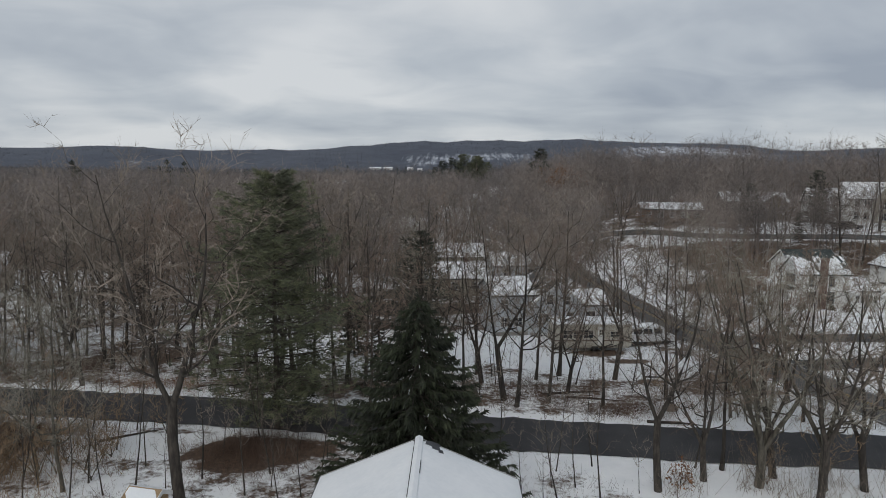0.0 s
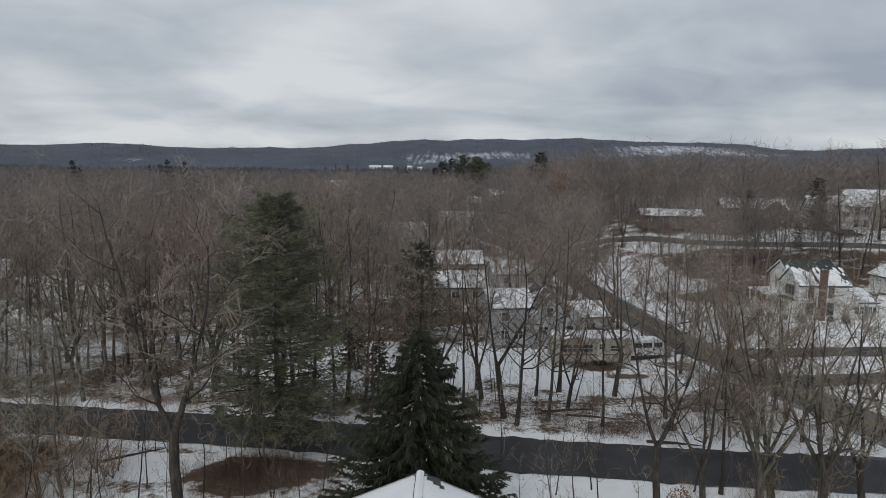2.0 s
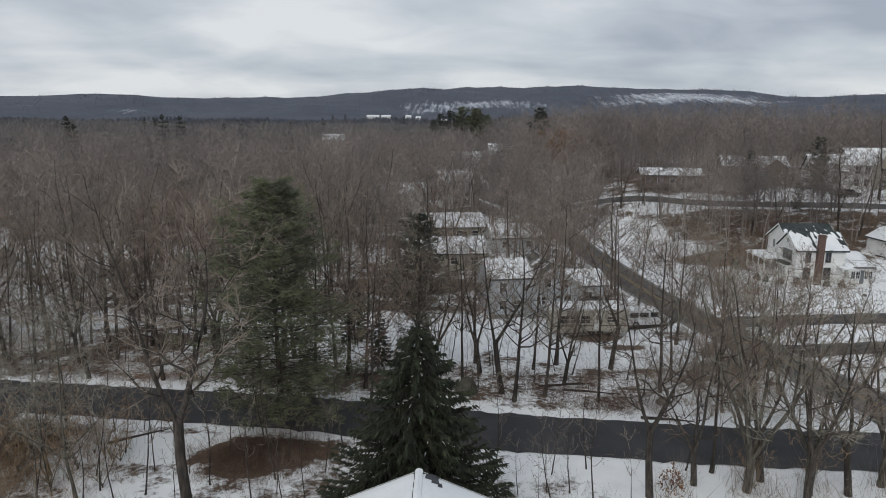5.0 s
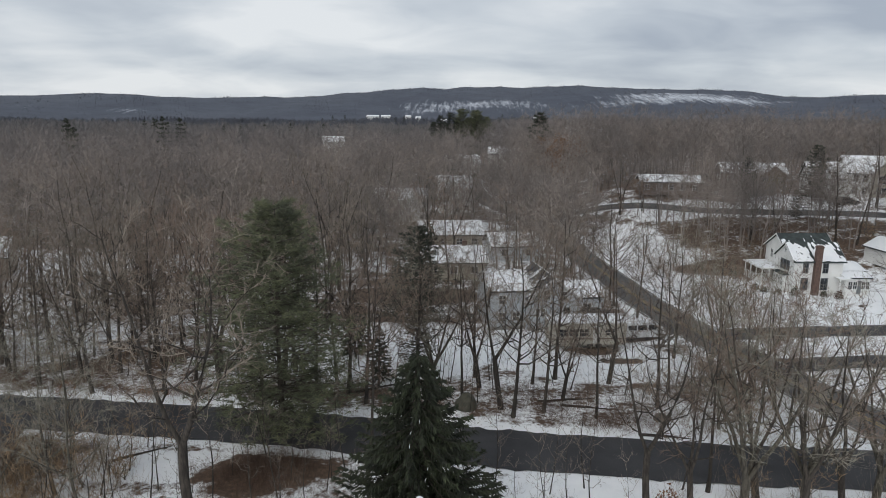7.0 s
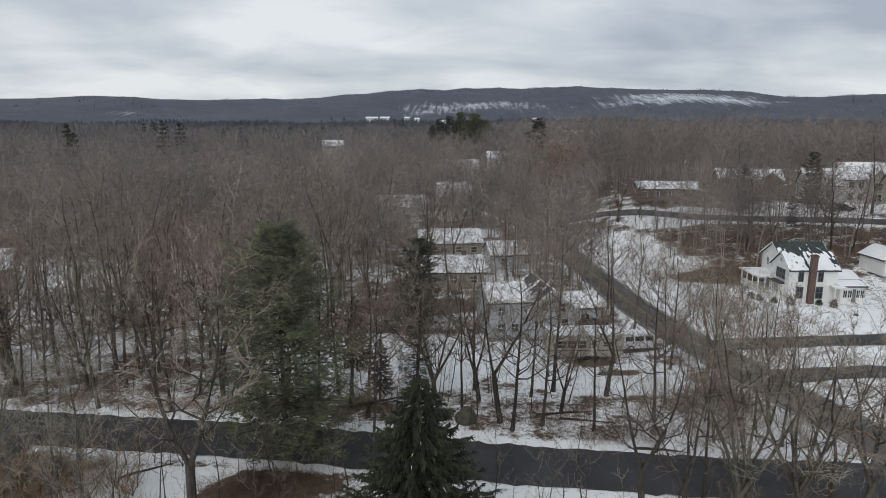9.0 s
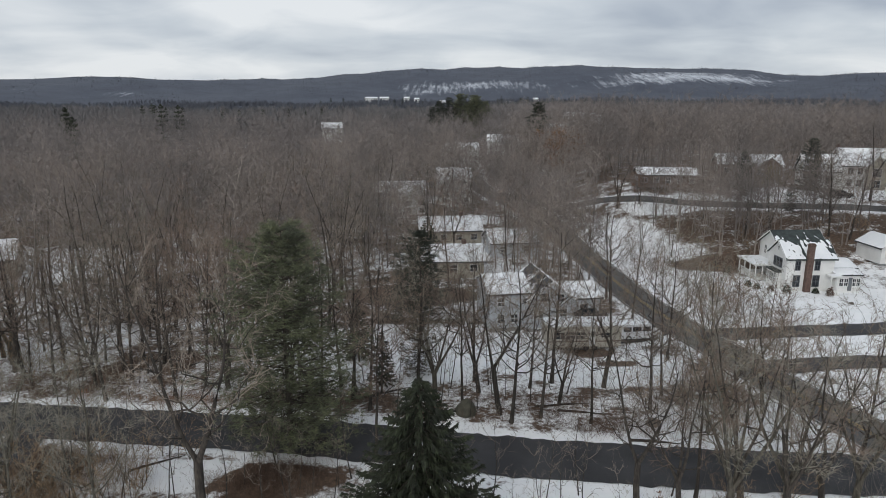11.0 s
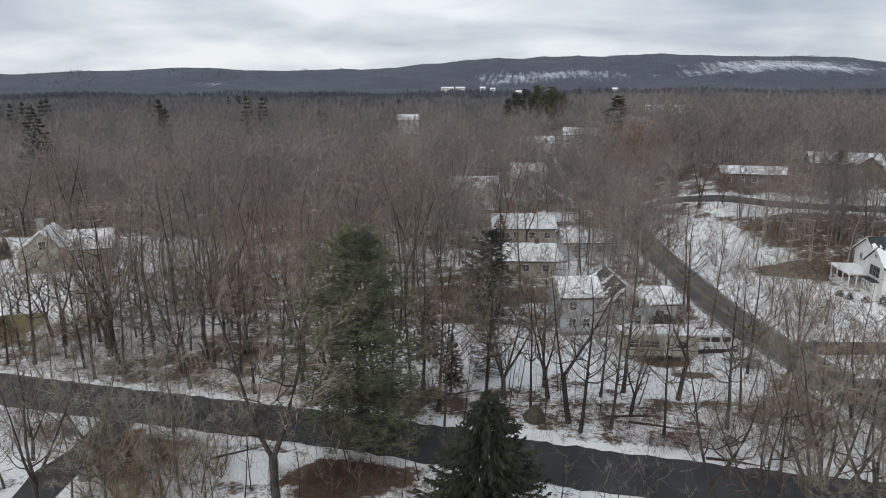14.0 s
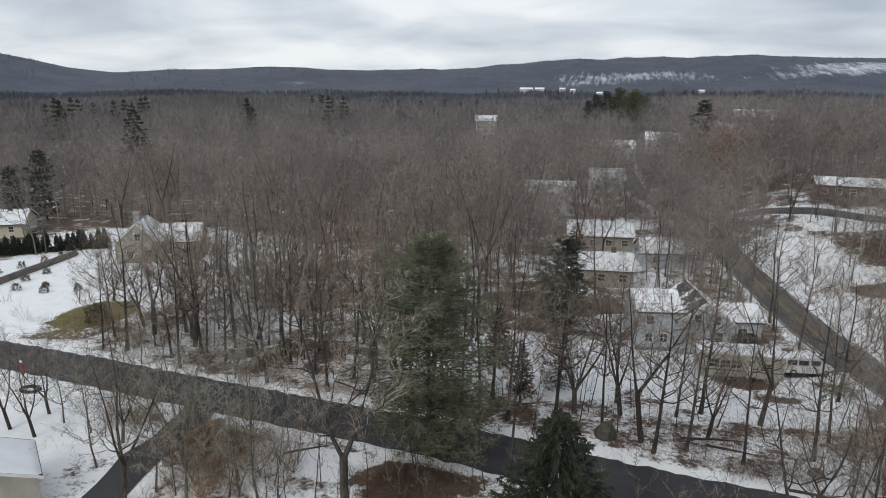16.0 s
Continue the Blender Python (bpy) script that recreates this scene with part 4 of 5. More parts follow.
for x, y, h in ((57.2, 126.5, 9.5), (69.5, 125.5, 11.0), (71.5, 127.5, 8.5), (62, 116.5, 5.5), (27.3, 200, 20), (-113, 110, 15), (-118, 107, 12)):
    place(hemlock, x, y, 30 * x, h / 11)
cedar = tree_thing("cedar_tree", pine(10, 6.2, 2.7, 20, 8, 13, 8, 0.06, 0.035, 0.13), (BARK, CEDAR), "narrow brownish green cedar in the snowy yard", "cedar")
place(cedar, -2.9, 58.7)
for x, y, h in ((-6, 405, 24), (-1, 412, 26), (4, 410, 23), (9, 408, 28), (13, 412, 27), (17, 407, 25), (22, 412, 21), (-11, 414, 20)):
    place(pine_b if x > 5 else hemlock, x, y, 50 * x, h / (16 if x > 5 else 11))
cluster = [joined(spruce(90 + i, 16, 4.5, 9, 5, 6, 0.3, 0.8)) for i in range(3)]
rng = np.random.default_rng(14)
far_spots = []
for az, r, n, wd in ((-43.8, 400, 9, 10), (-39.2, 430, 3, 5), (-31.6, 360, 2, 3), (-28.5, 330, 1, 2), (-22.4, 400, 2, 3), (-24, 620, 5, 14), (-17.7, 560, 3, 14), (-13, 620, 3, 16), (-8, 1100, 6, 60), (4, 1200, 6, 70), (14, 1250, 7, 90), (20, 1300, 5, 60)):
    for _ in range(n):
        a = radians(az)
        far_spots.append((r * math.sin(a) + rng.normal(0, wd), r * math.cos(a) + rng.normal(0, 12), rng.uniform(0, 6), rng.uniform(1.0, 1.35)))
scatter("far_evergreens", cluster, far_spots, NEEDLE, "dark conifers scattered over the valley woods", "conifers")
oak = tree_thing("oak_tree", bare_tree(51, 14, 0.24, 2, 0.3, 0.26, 16, 5, 4, 4, 0.03, 5), (BARK, RUST), "oak still holding rust-brown dead leaves", "tree")
mo = Mesher()
ro = np.random.default_rng(52)
for _ in range(60):
    leaf_cloud(mo, ro, (ro.normal(0, 2.2), ro.normal(0, 2.2), ro.uniform(6, 13)), (0.6, 0.6, 0.5), 22, 0.16)
link("leaves", *mo.arrays(), RUST, oak, "rust-brown dead leaves")
place(oak, 26, 151, 0, 1.15)
place(oak, 38.5, 130, 80, 0.5)
leafy_bush("golden_shrub", 66.5, 134, 4.2, 4.6, GOLD, "golden yellow-green conifer shrub on the snowy lawn", 1400)
leafy_bush("yew_bush", -58.6, 62.2, 3.0, 2.6, YEW, "dark green rounded bush at the lawn edge", 1600)
# trees that overhang the far stretch of the road
far_road = ROADS[1][0]
for i, (x, y) in enumerate(far_road[(far_road[:, 1] > 112) & (far_road[:, 1] < 205)][::4]):
    STREET.append((x + (3.6 if i % 2 else -3.6), y, 1.3 * i, 0.72 + 0.05 * (i % 5)))
scatter("street_woods", [wood_tree(130 + i, 16, 14, 5, 8, 0.036, 0.32, 0.32) for i in range(8)], STREET, WOODS, "bare brown trees between the houses along the street")
# the spreading tree at the edge of the yard
place(KINDS[5][0], -62.5, 69.5, 20, 0.62)
place(KINDS[2][0], -66.0, 67.5, 70, 0.28)
leafy_bush("beech_sapling", 13.6, 36.4, 1.5, 1.7, RUST, "young beech holding rust-brown dead leaves", 240)
leafy_bush("beech_sapling", -32.5, 52.0, 1.7, 1.5, RUST, "small beech with russet leaves at the road edge", 220)


# ------------------------------------------------------------------ houses
def box(m, x0, x1, y0, y1, z0, z1):
    v = [(x, y, z) for x in (x0, x1) for y in (y0, y1) for z in (z0, z1)]
    f = [(0, 1, 3), (0, 3, 2), (4, 6, 7), (4, 7, 5), (0, 4, 5), (0, 5, 1), (2, 3, 7), (2, 7, 6), (0, 2, 6), (0, 6, 4), (1, 5, 7), (1, 7, 3)]
    m.add(v, f)


def block_mesh(*boxes):
    m = Mesher()
    for b in boxes:
        box(m, *b)
    return m.arrays()


def part(name, arrays, mat, parent, label="", m=None, smooth_shade=False):
    ob = link(name, *arrays, mat, parent, label, smooth_shade)
    if m is not None:
        ob.matrix_basis = m
    return ob


MADE = {}


def shared(name, key, build, mat, parent, m, label=""):
    """A part whose mesh is made once for each key."""
    if key not in MADE:
        ob = link(name, *build(), mat)
        MADE[key] = ob.data
        ob.parent = parent
    else:
        ob = new(name, MADE[key])
        ob.parent = parent
    ob.matrix_basis = m
    if label:
        ob["label"] = label
    return ob


def window(root, x, y, z, w, h, turn=0, frame_mat=None, shutters=False, bars=1):
    """A sash window on a wall: frame, pane, and shutters beside it; turn 0 looks along -y."""
    m = pose(x, y, z, 0, 0, turn)
    t = 0.07

    def ring():
        """One connected sash frame: a lattice of bars pulled through the wall's depth."""
        xs = [-w / 2 - t, -w / 2]
        for i in range(bars):
            c = -w / 2 + w * (i + 1) / (bars + 1)
            xs += [c - 0.018, c + 0.018]
        xs += [w / 2, w / 2 + t]
        zs = [-h / 2 - t, -h / 2, -0.025, 0.025, h / 2, h / 2 + t]
        solid = lambda i, k: i % 2 == 0 or k % 2 == 0
        v = [(x, y, z) for y in (-0.06, 0.02) for x in xs for z in zs]
        nx, nz = len(xs), len(zs)
        at = lambda s, i, k: s * nx * nz + i * nz + k
        f = []
        inside = lambda i, k: 0 <= i < nx - 1 and 0 <= k < nz - 1 and solid(i, k)
        for i in range(nx - 1):
            for k in range(nz - 1):
                if not solid(i, k):
                    continue
                a0, b0, c0, d0 = at(0, i, k), at(0, i + 1, k), at(0, i + 1, k + 1), at(0, i, k + 1)
                n = nx * nz
                f += [(a0, b0, c0), (a0, c0, d0), (a0 + n, c0 + n, b0 + n), (a0 + n, d0 + n, c0 + n)]
                for p, q, o in ((a0, b0, (i, k - 1)), (b0, c0, (i + 1, k)), (c0, d0, (i, k + 1)), (d0, a0, (i - 1, k))):
                    if not inside(*o):
                        f += [(p, p + n, q + n), (p, q + n, q)]
        return v, f
    fr = shared("window", ("w", w, h, bars, (frame_mat or TRIM).name), ring, frame_mat or TRIM, root, m)
    shared("pane", ("p", w, h), lambda: block_mesh((-w / 2, w / 2, -0.02, 0.0, -h / 2, h / 2)), GLASS, fr, pose(0, 0, 0))
    if shutters:
        for s in (-1, 1):
            shared("shutter", ("s", w, h), lambda: block_mesh((-w * 0.22, w * 0.22, -0.05, -0.003, -h / 2 - 0.05, h / 2 + 0.05)), SHUTTER, root, m @ pose(s * (w / 2 + t + w * 0.24), 0, 0))
    return fr


def snow_sheet(p0, u, v, lu, lv, cover, seed, deep=0.10, step=0.3):
    """Snow lying on a slope, thinning out to nothing at ragged edges."""
    u, v = np.asarray(u, float), np.asarray(v, float)
    n = np.cross(u, v)
    n = n if n[2] > 0 else -n
    nu, nv = max(3, int(lu / step)), max(3, int(lv / step))
    a, b = np.meshgrid(np.linspace(0, 1, nu), np.linspace(0, 1, nv), indexing="ij")
    x, y = a * lu, b * lv
    k = seed * 1.7
    wave = (np.sin(x * 1.3 + k + 1.5 * np.sin(y * 0.9 + k)) + np.sin(y * 1.9 + 2 * k + 1.2 * np.sin(x * 2.1)) + 0.6 * np.sin(x * 4.3 + y * 3.1 + k)) / 2.6
    edge = np.minimum(np.minimum(a, 1 - a) * lu, np.minimum(b, 1 - b) * lv)
    rng = np.random.default_rng(seed)
    streak = np.repeat(rng.normal(0, 0.28, (nu, 1)), nv, 1)
    hgt = np.clip((cover - 0.5) * 2 + (wave * 0.55 + rng.normal(0, 0.22, wave.shape) + streak + (b - 0.35) * 0.9) * (cover < 1.2), -1, 0.9) * deep
    hgt = np.minimum(hgt, edge * 0.9 - 0.015)
    p = np.asarray(p0, float) + a[..., None] * u * lu + b[..., None] * v * lv + n * hgt[..., None]
    i = (np.arange(nu - 1)[:, None] * nv + np.arange(nv - 1)[None]).ravel()
    f = np.concatenate([np.stack([i, i + 1, i + nv + 1], 1), np.stack([i, i + nv + 1, i + nv], 1)])
    return p.reshape(-1, 3), f


def gabled(root, cx, cy, z0, w, d, h, rise, axis, wall, roof, cover=1.6, seed=1, over=0.35, base=0.0, wall_name="wall"):
    """Walls with gables, two roof slopes with edge boards, and the snow on them. axis: the way the ridge runs."""
    m = Mesher()
    L, W = (w, d) if axis == "x" else (d, w)          # along and across the ridge
    tr = (lambda a, b, z: (cx + a, cy + b, z0 + z)) if axis == "x" else (lambda a, b, z: (cx - b, cy + a, z0 + z))
    v = []
    for a in (-L / 2, L / 2):
        v += [tr(a, -W / 2, -base), tr(a, W / 2, -base), tr(a, W / 2, h), tr(a, 0, h + rise), tr(a, -W / 2, h)]
    f = [(0, 1, 2), (0, 2, 4), (2, 3, 4), (5, 7, 6), (5, 9, 7), (7, 9, 8), (0, 5, 6), (0, 6, 1), (1, 6, 7), (1, 7, 2), (2, 7, 8), (2, 8, 3), (3, 8, 9), (3, 9, 4), (4, 9, 5), (4, 5, 0)]
    m.add(v, f)
    part(wall_name, m.arrays(), wall, root)
    run = W / 2 + over
    drop = rise * run / (W / 2)
    slope = math.hypot(run, drop)
    for s in (-1, 1):
        q = Mesher()
        top, th = h + rise + 0.02, 0.16
        pts = []
        for a in (-L / 2 - over, L / 2 + over):
            pts += [tr(a, 0, top), tr(a, s * run, top - drop), tr(a, s * run, top - drop + th), tr(a, 0, top + th)]
        q.add(pts, [(0, 1, 2), (0, 2, 3), (4, 6, 5), (4, 7, 6), (0, 4, 5), (0, 5, 1), (1, 5, 6), (1, 6, 2), (2, 6, 7), (2, 7, 3), (3, 7, 4), (3, 4, 0)])
        part("roof", q.arrays(), roof, root)
        for a in (-L / 2 - over, L / 2 + over):
            b = Mesher()
            e = 0.03 if a > 0 else -0.03
            pts = [tr(a, 0, top - 0.05), tr(a, s * run, top - drop - 0.05), tr(a, s * run, top - drop + th + 0.01), tr(a, 0, top + th + 0.01)]
            pts += [tr(a + e, 0, top - 0.05), tr(a + e, s * run, top - drop - 0.05), tr(a + e, s * run, top - drop + th + 0.01), tr(a + e, 0, top + th + 0.01)]
            b.add(pts, [(0, 1, 2), (0, 2, 3), (4, 6, 5), (4, 7, 6), (0, 4, 5), (0, 5, 1), (1, 5, 6), (1, 6, 2), (2, 6, 7), (2, 7, 3)])
            part("bargeboard", b.arrays(), TRIM, root)
        if not np.isscalar(cover) or cover > 0:
            o = np.array(tr(-L / 2 - over, 0, top + th))
            u = np.array(tr(1, 0, 0)) - np.array(tr(0, 0, 0))
            vv = (np.array(tr(0, s * run, -drop)) - np.array(tr(0, 0, 0))) / slope
            cv = cover if np.isscalar(cover) else cover[0 if s < 0 else 1]
            part("snow", snow_sheet(o, u, vv, L + 2 * over, slope, cv, seed + (3 if s > 0 else 0)), ROOF_SNOW, root, "snow lying on the roof", smooth_shade=True)


def house(name, label, x, y, turn, z=None, category="house"):
    root = new(name)
    root.matrix_basis = pose(x, y, height(x, y) - 0.02 if z is None else z, 0, 0, turn)
    return tagged(root, label, category)


# the house below the camera, its whole roof under snow
near = house("near_house", "house with a broad gable roof under smooth white snow", -1.05, 18.0, 0)
gabled(near, 0, 0, 0, 7.7, 16.4, 5.15, 1.62, "y", WHITE_SIDING, SHINGLE, 2.2, 1, 0.38)
cap = Mesher()
for s in (-1, 1):
    v = [(0, -8.6, 7.06), (s * 0.16, -8.6, 6.99), (s * 0.16, 8.62, 6.99), (0, 8.62, 7.06), (s * 0.16, -8.6, 6.90), (s * 0.16, 8.62, 6.90)]
    cap.add(v, [(0, 1, 2), (0, 2, 3), (1, 4, 5), (1, 5, 2)])
part("ridge_cap", cap.arrays(), ROOF_SNOW, near, "white ridge cap with dark joints")
joint = Mesher()
rj = np.random.default_rng(2)
for s in (-1, 1):
    y = -8.4
    while y < 8.4:
        ln = rj.uniform(0.15, 0.7)
        if s < 0 or rj.uniform() < 0.35:
            box(joint, s * 0.175 - 0.014, s * 0.175 + 0.014, y, y + ln, 6.86, 6.988)
        y += ln + rj.uniform(0.02, 0.25)
part("joint", joint.arrays(), DARK_METAL, near, "dark broken joint line along the ridge")
bare = Mesher()
for x0, y0, w0, l0 in ((0.28, 8.0, 0.35, 0.5), (0.55, 7.85, 0.35, 0.62), (0.82, 7.72, 0.22, 0.35), (0.42, 8.3, 0.5, 0.25)):
    zz = lambda x: 7.045 - x * 1.62 / 3.85 + 0.012
    bare.add([(x0, y0, zz(x0)), (x0 + w0, y0 + 0.06, zz(x0 + w0)), (x0 + w0 * 0.8, y0 + l0, zz(x0 + w0 * 0.8)), (x0 + w0 * 0.1, y0 + l0 * 0.8, zz(x0 + w0 * 0.1))], [(0, 1, 2), (0, 2, 3)])
part("bare_patch", bare.arrays(), SHINGLE, near, "patch of bare dark shingle at the gable")
for zz in (1.6, 4.0):
    for xx in (-2.2, 0, 2.2):
        window(near, xx, 8.2 + 0.005, zz, 0.9, 1.3, 180)

# small lumber shed
shed = house("shed", "small raw lumber shed with a snowy roof", -14.9, 30.9, -12, category="shed")
gabled(shed, 0, 0, 0, 1.6, 1.25, 1.8, 0.35, "x", PLYWOOD, PLYWOOD, (1.3, 1.3), 8, 0.14)
part("door", block_mesh((-0.35, 0.35, -0.67, -0.63, 0.05, 1.6)), PLYWOOD, shed)
for xx in (-0.76, 0.76):
    part("corner_post", block_mesh((xx - 0.06, xx + 0.06, -0.69, -0.57, 0, 1.75)), PLYWOOD, shed)

# weathered garage beside the drive
side_garage = house("garage", "weathered tan garage with a smooth snow roof", -39.6, 30.3, 50, category="garage")
gabled(side_garage, 0, 0, 0, 6.0, 5.0, 2.6, 1.4, "y", TAN_SIDING, SHINGLE, 2.0, 9, 0.3)
part("side_door", block_mesh((-2.2, -1.3, -2.55, -2.503, 0.05, 2.05)), BROWN_SIDING, side_garage)

# grey two-storey house with a cross gable
grey = house("grey_house", "grey-blue two-storey house with snow on its dark roof", 11.7, 70.4, 10)
gabled(grey, 0.1, 4.2, 0, 5.6, 8.4, 3.75, 2.15, "y", GREY_SIDING, SHINGLE, (1.5, 0.40), 3, 0.3)
gabled(grey, -4.6, 4.3, 0, 4.6, 7.0, 4.55, 1.45, "x", GREY_SIDING, SHINGLE, (1.35, 0.8), 4, 0.3)
gabled(grey, 5.4, 6.0, 0, 4.2, 5.2, 2.7, 1.3, "x", GREY_SIDING, SHINGLE, 1.4, 5, 0.3)
part("foundation", block_mesh((-6.95, -2.93, 0.72, 1.2, -0.3, 0.5), (-2.73, 2.93, -0.05, 0.4, -0.3, 0.5)), CONCRETE, grey)
for xx, zz, w0, h0 in ((-0.75, 4.15, 0.75, 1.0), (-1.75, 2.15, 0.42, 0.9), (-1.15, 2.15, 0.42, 0.9), (1.6, 2.1, 0.8, 1.1), (1.3, 4.0, 0.6, 0.9)):
    window(grey, xx, -0.005, zz, w0, h0, 0, bars=0)
for xx in (-1.7, -1.2):
    window(grey, xx, -0.055, 0.28, 0.36, 0.3, 0, bars=0)
for xx, zz in ((-5.6, 3.6), (-4.0, 1.6), (-5.6, 1.6)):
    window(grey, xx, 0.795, zz, 0.75, 0.95, 0)
window(grey, 5.4, 3.395, 1.4, 1.0, 1.1, 0)

# white farmhouse
farm = house("farmhouse", "white clapboard farmhouse with porches and a brick chimney", 49.75, 88.8, 1)
gabled(farm, 0, 0, 0, 6.6, 5.0, 4.75, 2.0, "x", WHITE_SIDING, GREEN_SHINGLE, (0.56, 0.9), 11, 0.3)
gabled(farm, 1.9, 5.9, 0, 6.8, 6.0, 4.9, 2.0, "x", WHITE_SIDING, GREEN_SHINGLE, (0.26, 0.9), 12, 0.3)
gabled(farm, 5.0, -1.6, 0, 3.4, 3.2, 2.55, 0.45, "x", WHITE_SIDING, SHINGLE, 1.7, 13, 0.25)
gabled(farm, 5.6, 2.4, 0, 4.6, 5.0, 2.7, 0.8, "x", WHITE_SIDING, SHINGLE, 1.5, 14, 0.25)
part("chimney", block_mesh((-0.73, 0.07, -3.05, -2.503, -0.2, 6.6), (-0.80, 0.14, -3.12, -2.45, 6.6, 6.78), (-0.70, 0.04, -3.02, -2.54, 6.78, 6.92)), BRICK, farm, "tall red-brown brick chimney")
for xx in (-1.75, 0.95):
    window(farm, xx, -2.505, 3.75, 0.62, 1.25, 0, SHUTTER)
    window(farm, xx, -2.505, 1.55, 0.85, 1.55, 0, SHUTTER)
for yy in (-1.0, -0.2, 0.6):
    window(farm, -3.305, yy, 3.8, 0.55, 1.25, -90, SHUTTER)
window(farm, -3.305, 0, 5.7, 0.4, 0.5, -90)
part("bay", block_mesh((-3.95, -3.303, -1.35, 1.35, 0.1, 2.5)), WHITE_SIDING, farm, "bay window box")
part("bay_roof", block_mesh((-4.1, -3.303, -1.5, 1.5, 2.5, 2.62), (-3.8, -3.303, -1.2, 1.2, 2.62, 2.75)), GREEN_SHINGLE, farm)
for yy in (-0.9, -0.3, 0.3, 0.9):
    window(farm, -3.955, yy, 1.65, 0.42, 1.2, -90)
for yy in (4.2, 5.6, 7.0):
    window(farm, -1.505, yy, 3.9, 0.6, 1.2, -90)
# side porch with posts and rails
part("porch_floor", block_mesh((-5.0, -1.52, 2.55, 8.0, 0.25, 0.5)), TRIM, farm)
part("porch_roof", block_mesh((-5.2, -1.52, 2.52, 8.2, 2.45, 2.62)), TRIM, farm)
part("snow", snow_sheet((-5.2, 2.52, 2.62), (1, 0, 0), (0, 1, 0), 3.68, 5.68, 2, 21, 0.14), ROOF_SNOW, farm, "snow on the porch roof", smooth_shade=True)
for px, py in ((-4.9, 2.7), (-4.9, 4.4), (-4.9, 6.1), (-4.9, 7.8), (-3.9, 2.7)):
    shared("post", "post", lambda: block_mesh((-0.07, 0.07, -0.07, 0.07, 0.5, 2.45), (-0.11, 0.11, -0.11, 0.11, 2.32, 2.45), (-0.10, 0.10, -0.10, 0.10, 0.5, 0.62)), TRIM, farm, pose(px, py, 0))
rail = Mesher()
for i in range(20):
    yy = 2.8 + i * 0.25
    box(rail, -4.93, -4.87, yy - 0.02, yy + 0.02, 0.5, 1.25)
box(rail, -4.95, -4.85, 2.7, 7.8, 1.22, 1.30)
part("railing", rail.arrays(), TRIM, farm)
# enclosed porch, steps, door
for xx in (4.1, 4.75, 5.9, 6.4):
    window(farm, xx, -3.205, 1.55, 0.5, 1.0, 0)
part("door", block_mesh((5.05, 5.6, -3.24, -3.2, 0.35, 2.2)), SHUTTER, farm, "dark panelled porch door")
part("entry_roof", block_mesh((2.2, 4.0, -3.9, -2.52, 2.44, 2.6)), TRIM, farm)
part("snow", snow_sheet((2.2, -3.9, 2.6), (1, 0, 0), (0, 1, 0), 1.8, 1.35, 2, 23, 0.14), ROOF_SNOW, farm, "snow on the entry roof", smooth_shade=True)
for px in (2.35, 3.2):
    shared("post", "post", lambda: None, TRIM, farm, pose(px, -3.75, 0))
for i in range(3):
    part("step", block_mesh((2.3, 3.2, -4.1 - 0.28 * i, -3.8 - 0.28 * i + (0.9 if i == 0 else 0), 0, 0.5 - 0.16 * i)), TRIM, farm)

barn = house("garage", "white garage with a snowy gable roof", 66.3, 96.5, 4, category="garage")
gabled(barn, 0, 0, 0, 4.6, 5.4, 2.4, 1.4, "y", WHITE_SIDING, SHINGLE, 1.4, 31, 0.3)
for xx in (-1.2, 0.2):
    window(barn, xx, -2.705, 1.4, 0.7, 1.1, 0)
part("garage_door", block_mesh((0.9, 2.1, -2.75, -2.703, 0.05, 2.0)), TRIM, barn)

# big white house on the bank
manor = house("colonial_house", "large white two-storey house with dormers and snowy roofs", 78.0, 131.0, -14)
gabled(manor, -3.4, 0, 0, 6.4, 7.4, 3.4, 2.9, "x", WHITE_SIDING, SHINGLE, 1.5, 41, 0.35)
gabled(manor, 4.4, 0.2, 0, 9.2, 8.6, 4.6, 3.0, "x", WHITE_SIDING, SHINGLE, 1.5, 43, 0.35)
gabled(manor, 5.6, -3.6, 0, 3.4, 2.2, 4.6, 2.0, "y", TAN_SIDING, SHINGLE, 1.2, 45, 0.25)
for xx in (-4.9, -2.4):
    gabled(manor, xx, -2.4, 3.6, 1.5, 2.4, 1.2, 0.8, "y", WHITE_SIDING, SHINGLE, 1.5, 47, 0.18, wall_name="dormer")
    window(manor, xx, -3.605, 4.2, 0.75, 0.95, 0)
    window(manor, xx, -3.705, 1.6, 1.1, 1.2, 0)
for xx in (1.2, 2.9, 7.6, 8.4):
    window(manor, xx, -4.105, 3.6, 0.85, 1.3, 0)
    window(manor, xx, -4.105, 1.3, 0.85, 1.3, 0)
window(manor, 5.6, -4.705, 3.4, 1.5, 1.5, 0)
window(manor, 5.6, -4.705, 1.2, 1.5, 1.4, 0)
window(manor, -6.605, 0, 4.4, 0.8, 1.1, -90)
window(manor, -6.605, -1.6, 1.6, 0.8, 1.2, -90)
part("chimney", block_mesh((-0.4, 0.3, 1.2, 1.9, 4, 8.4)), BRICK, manor)


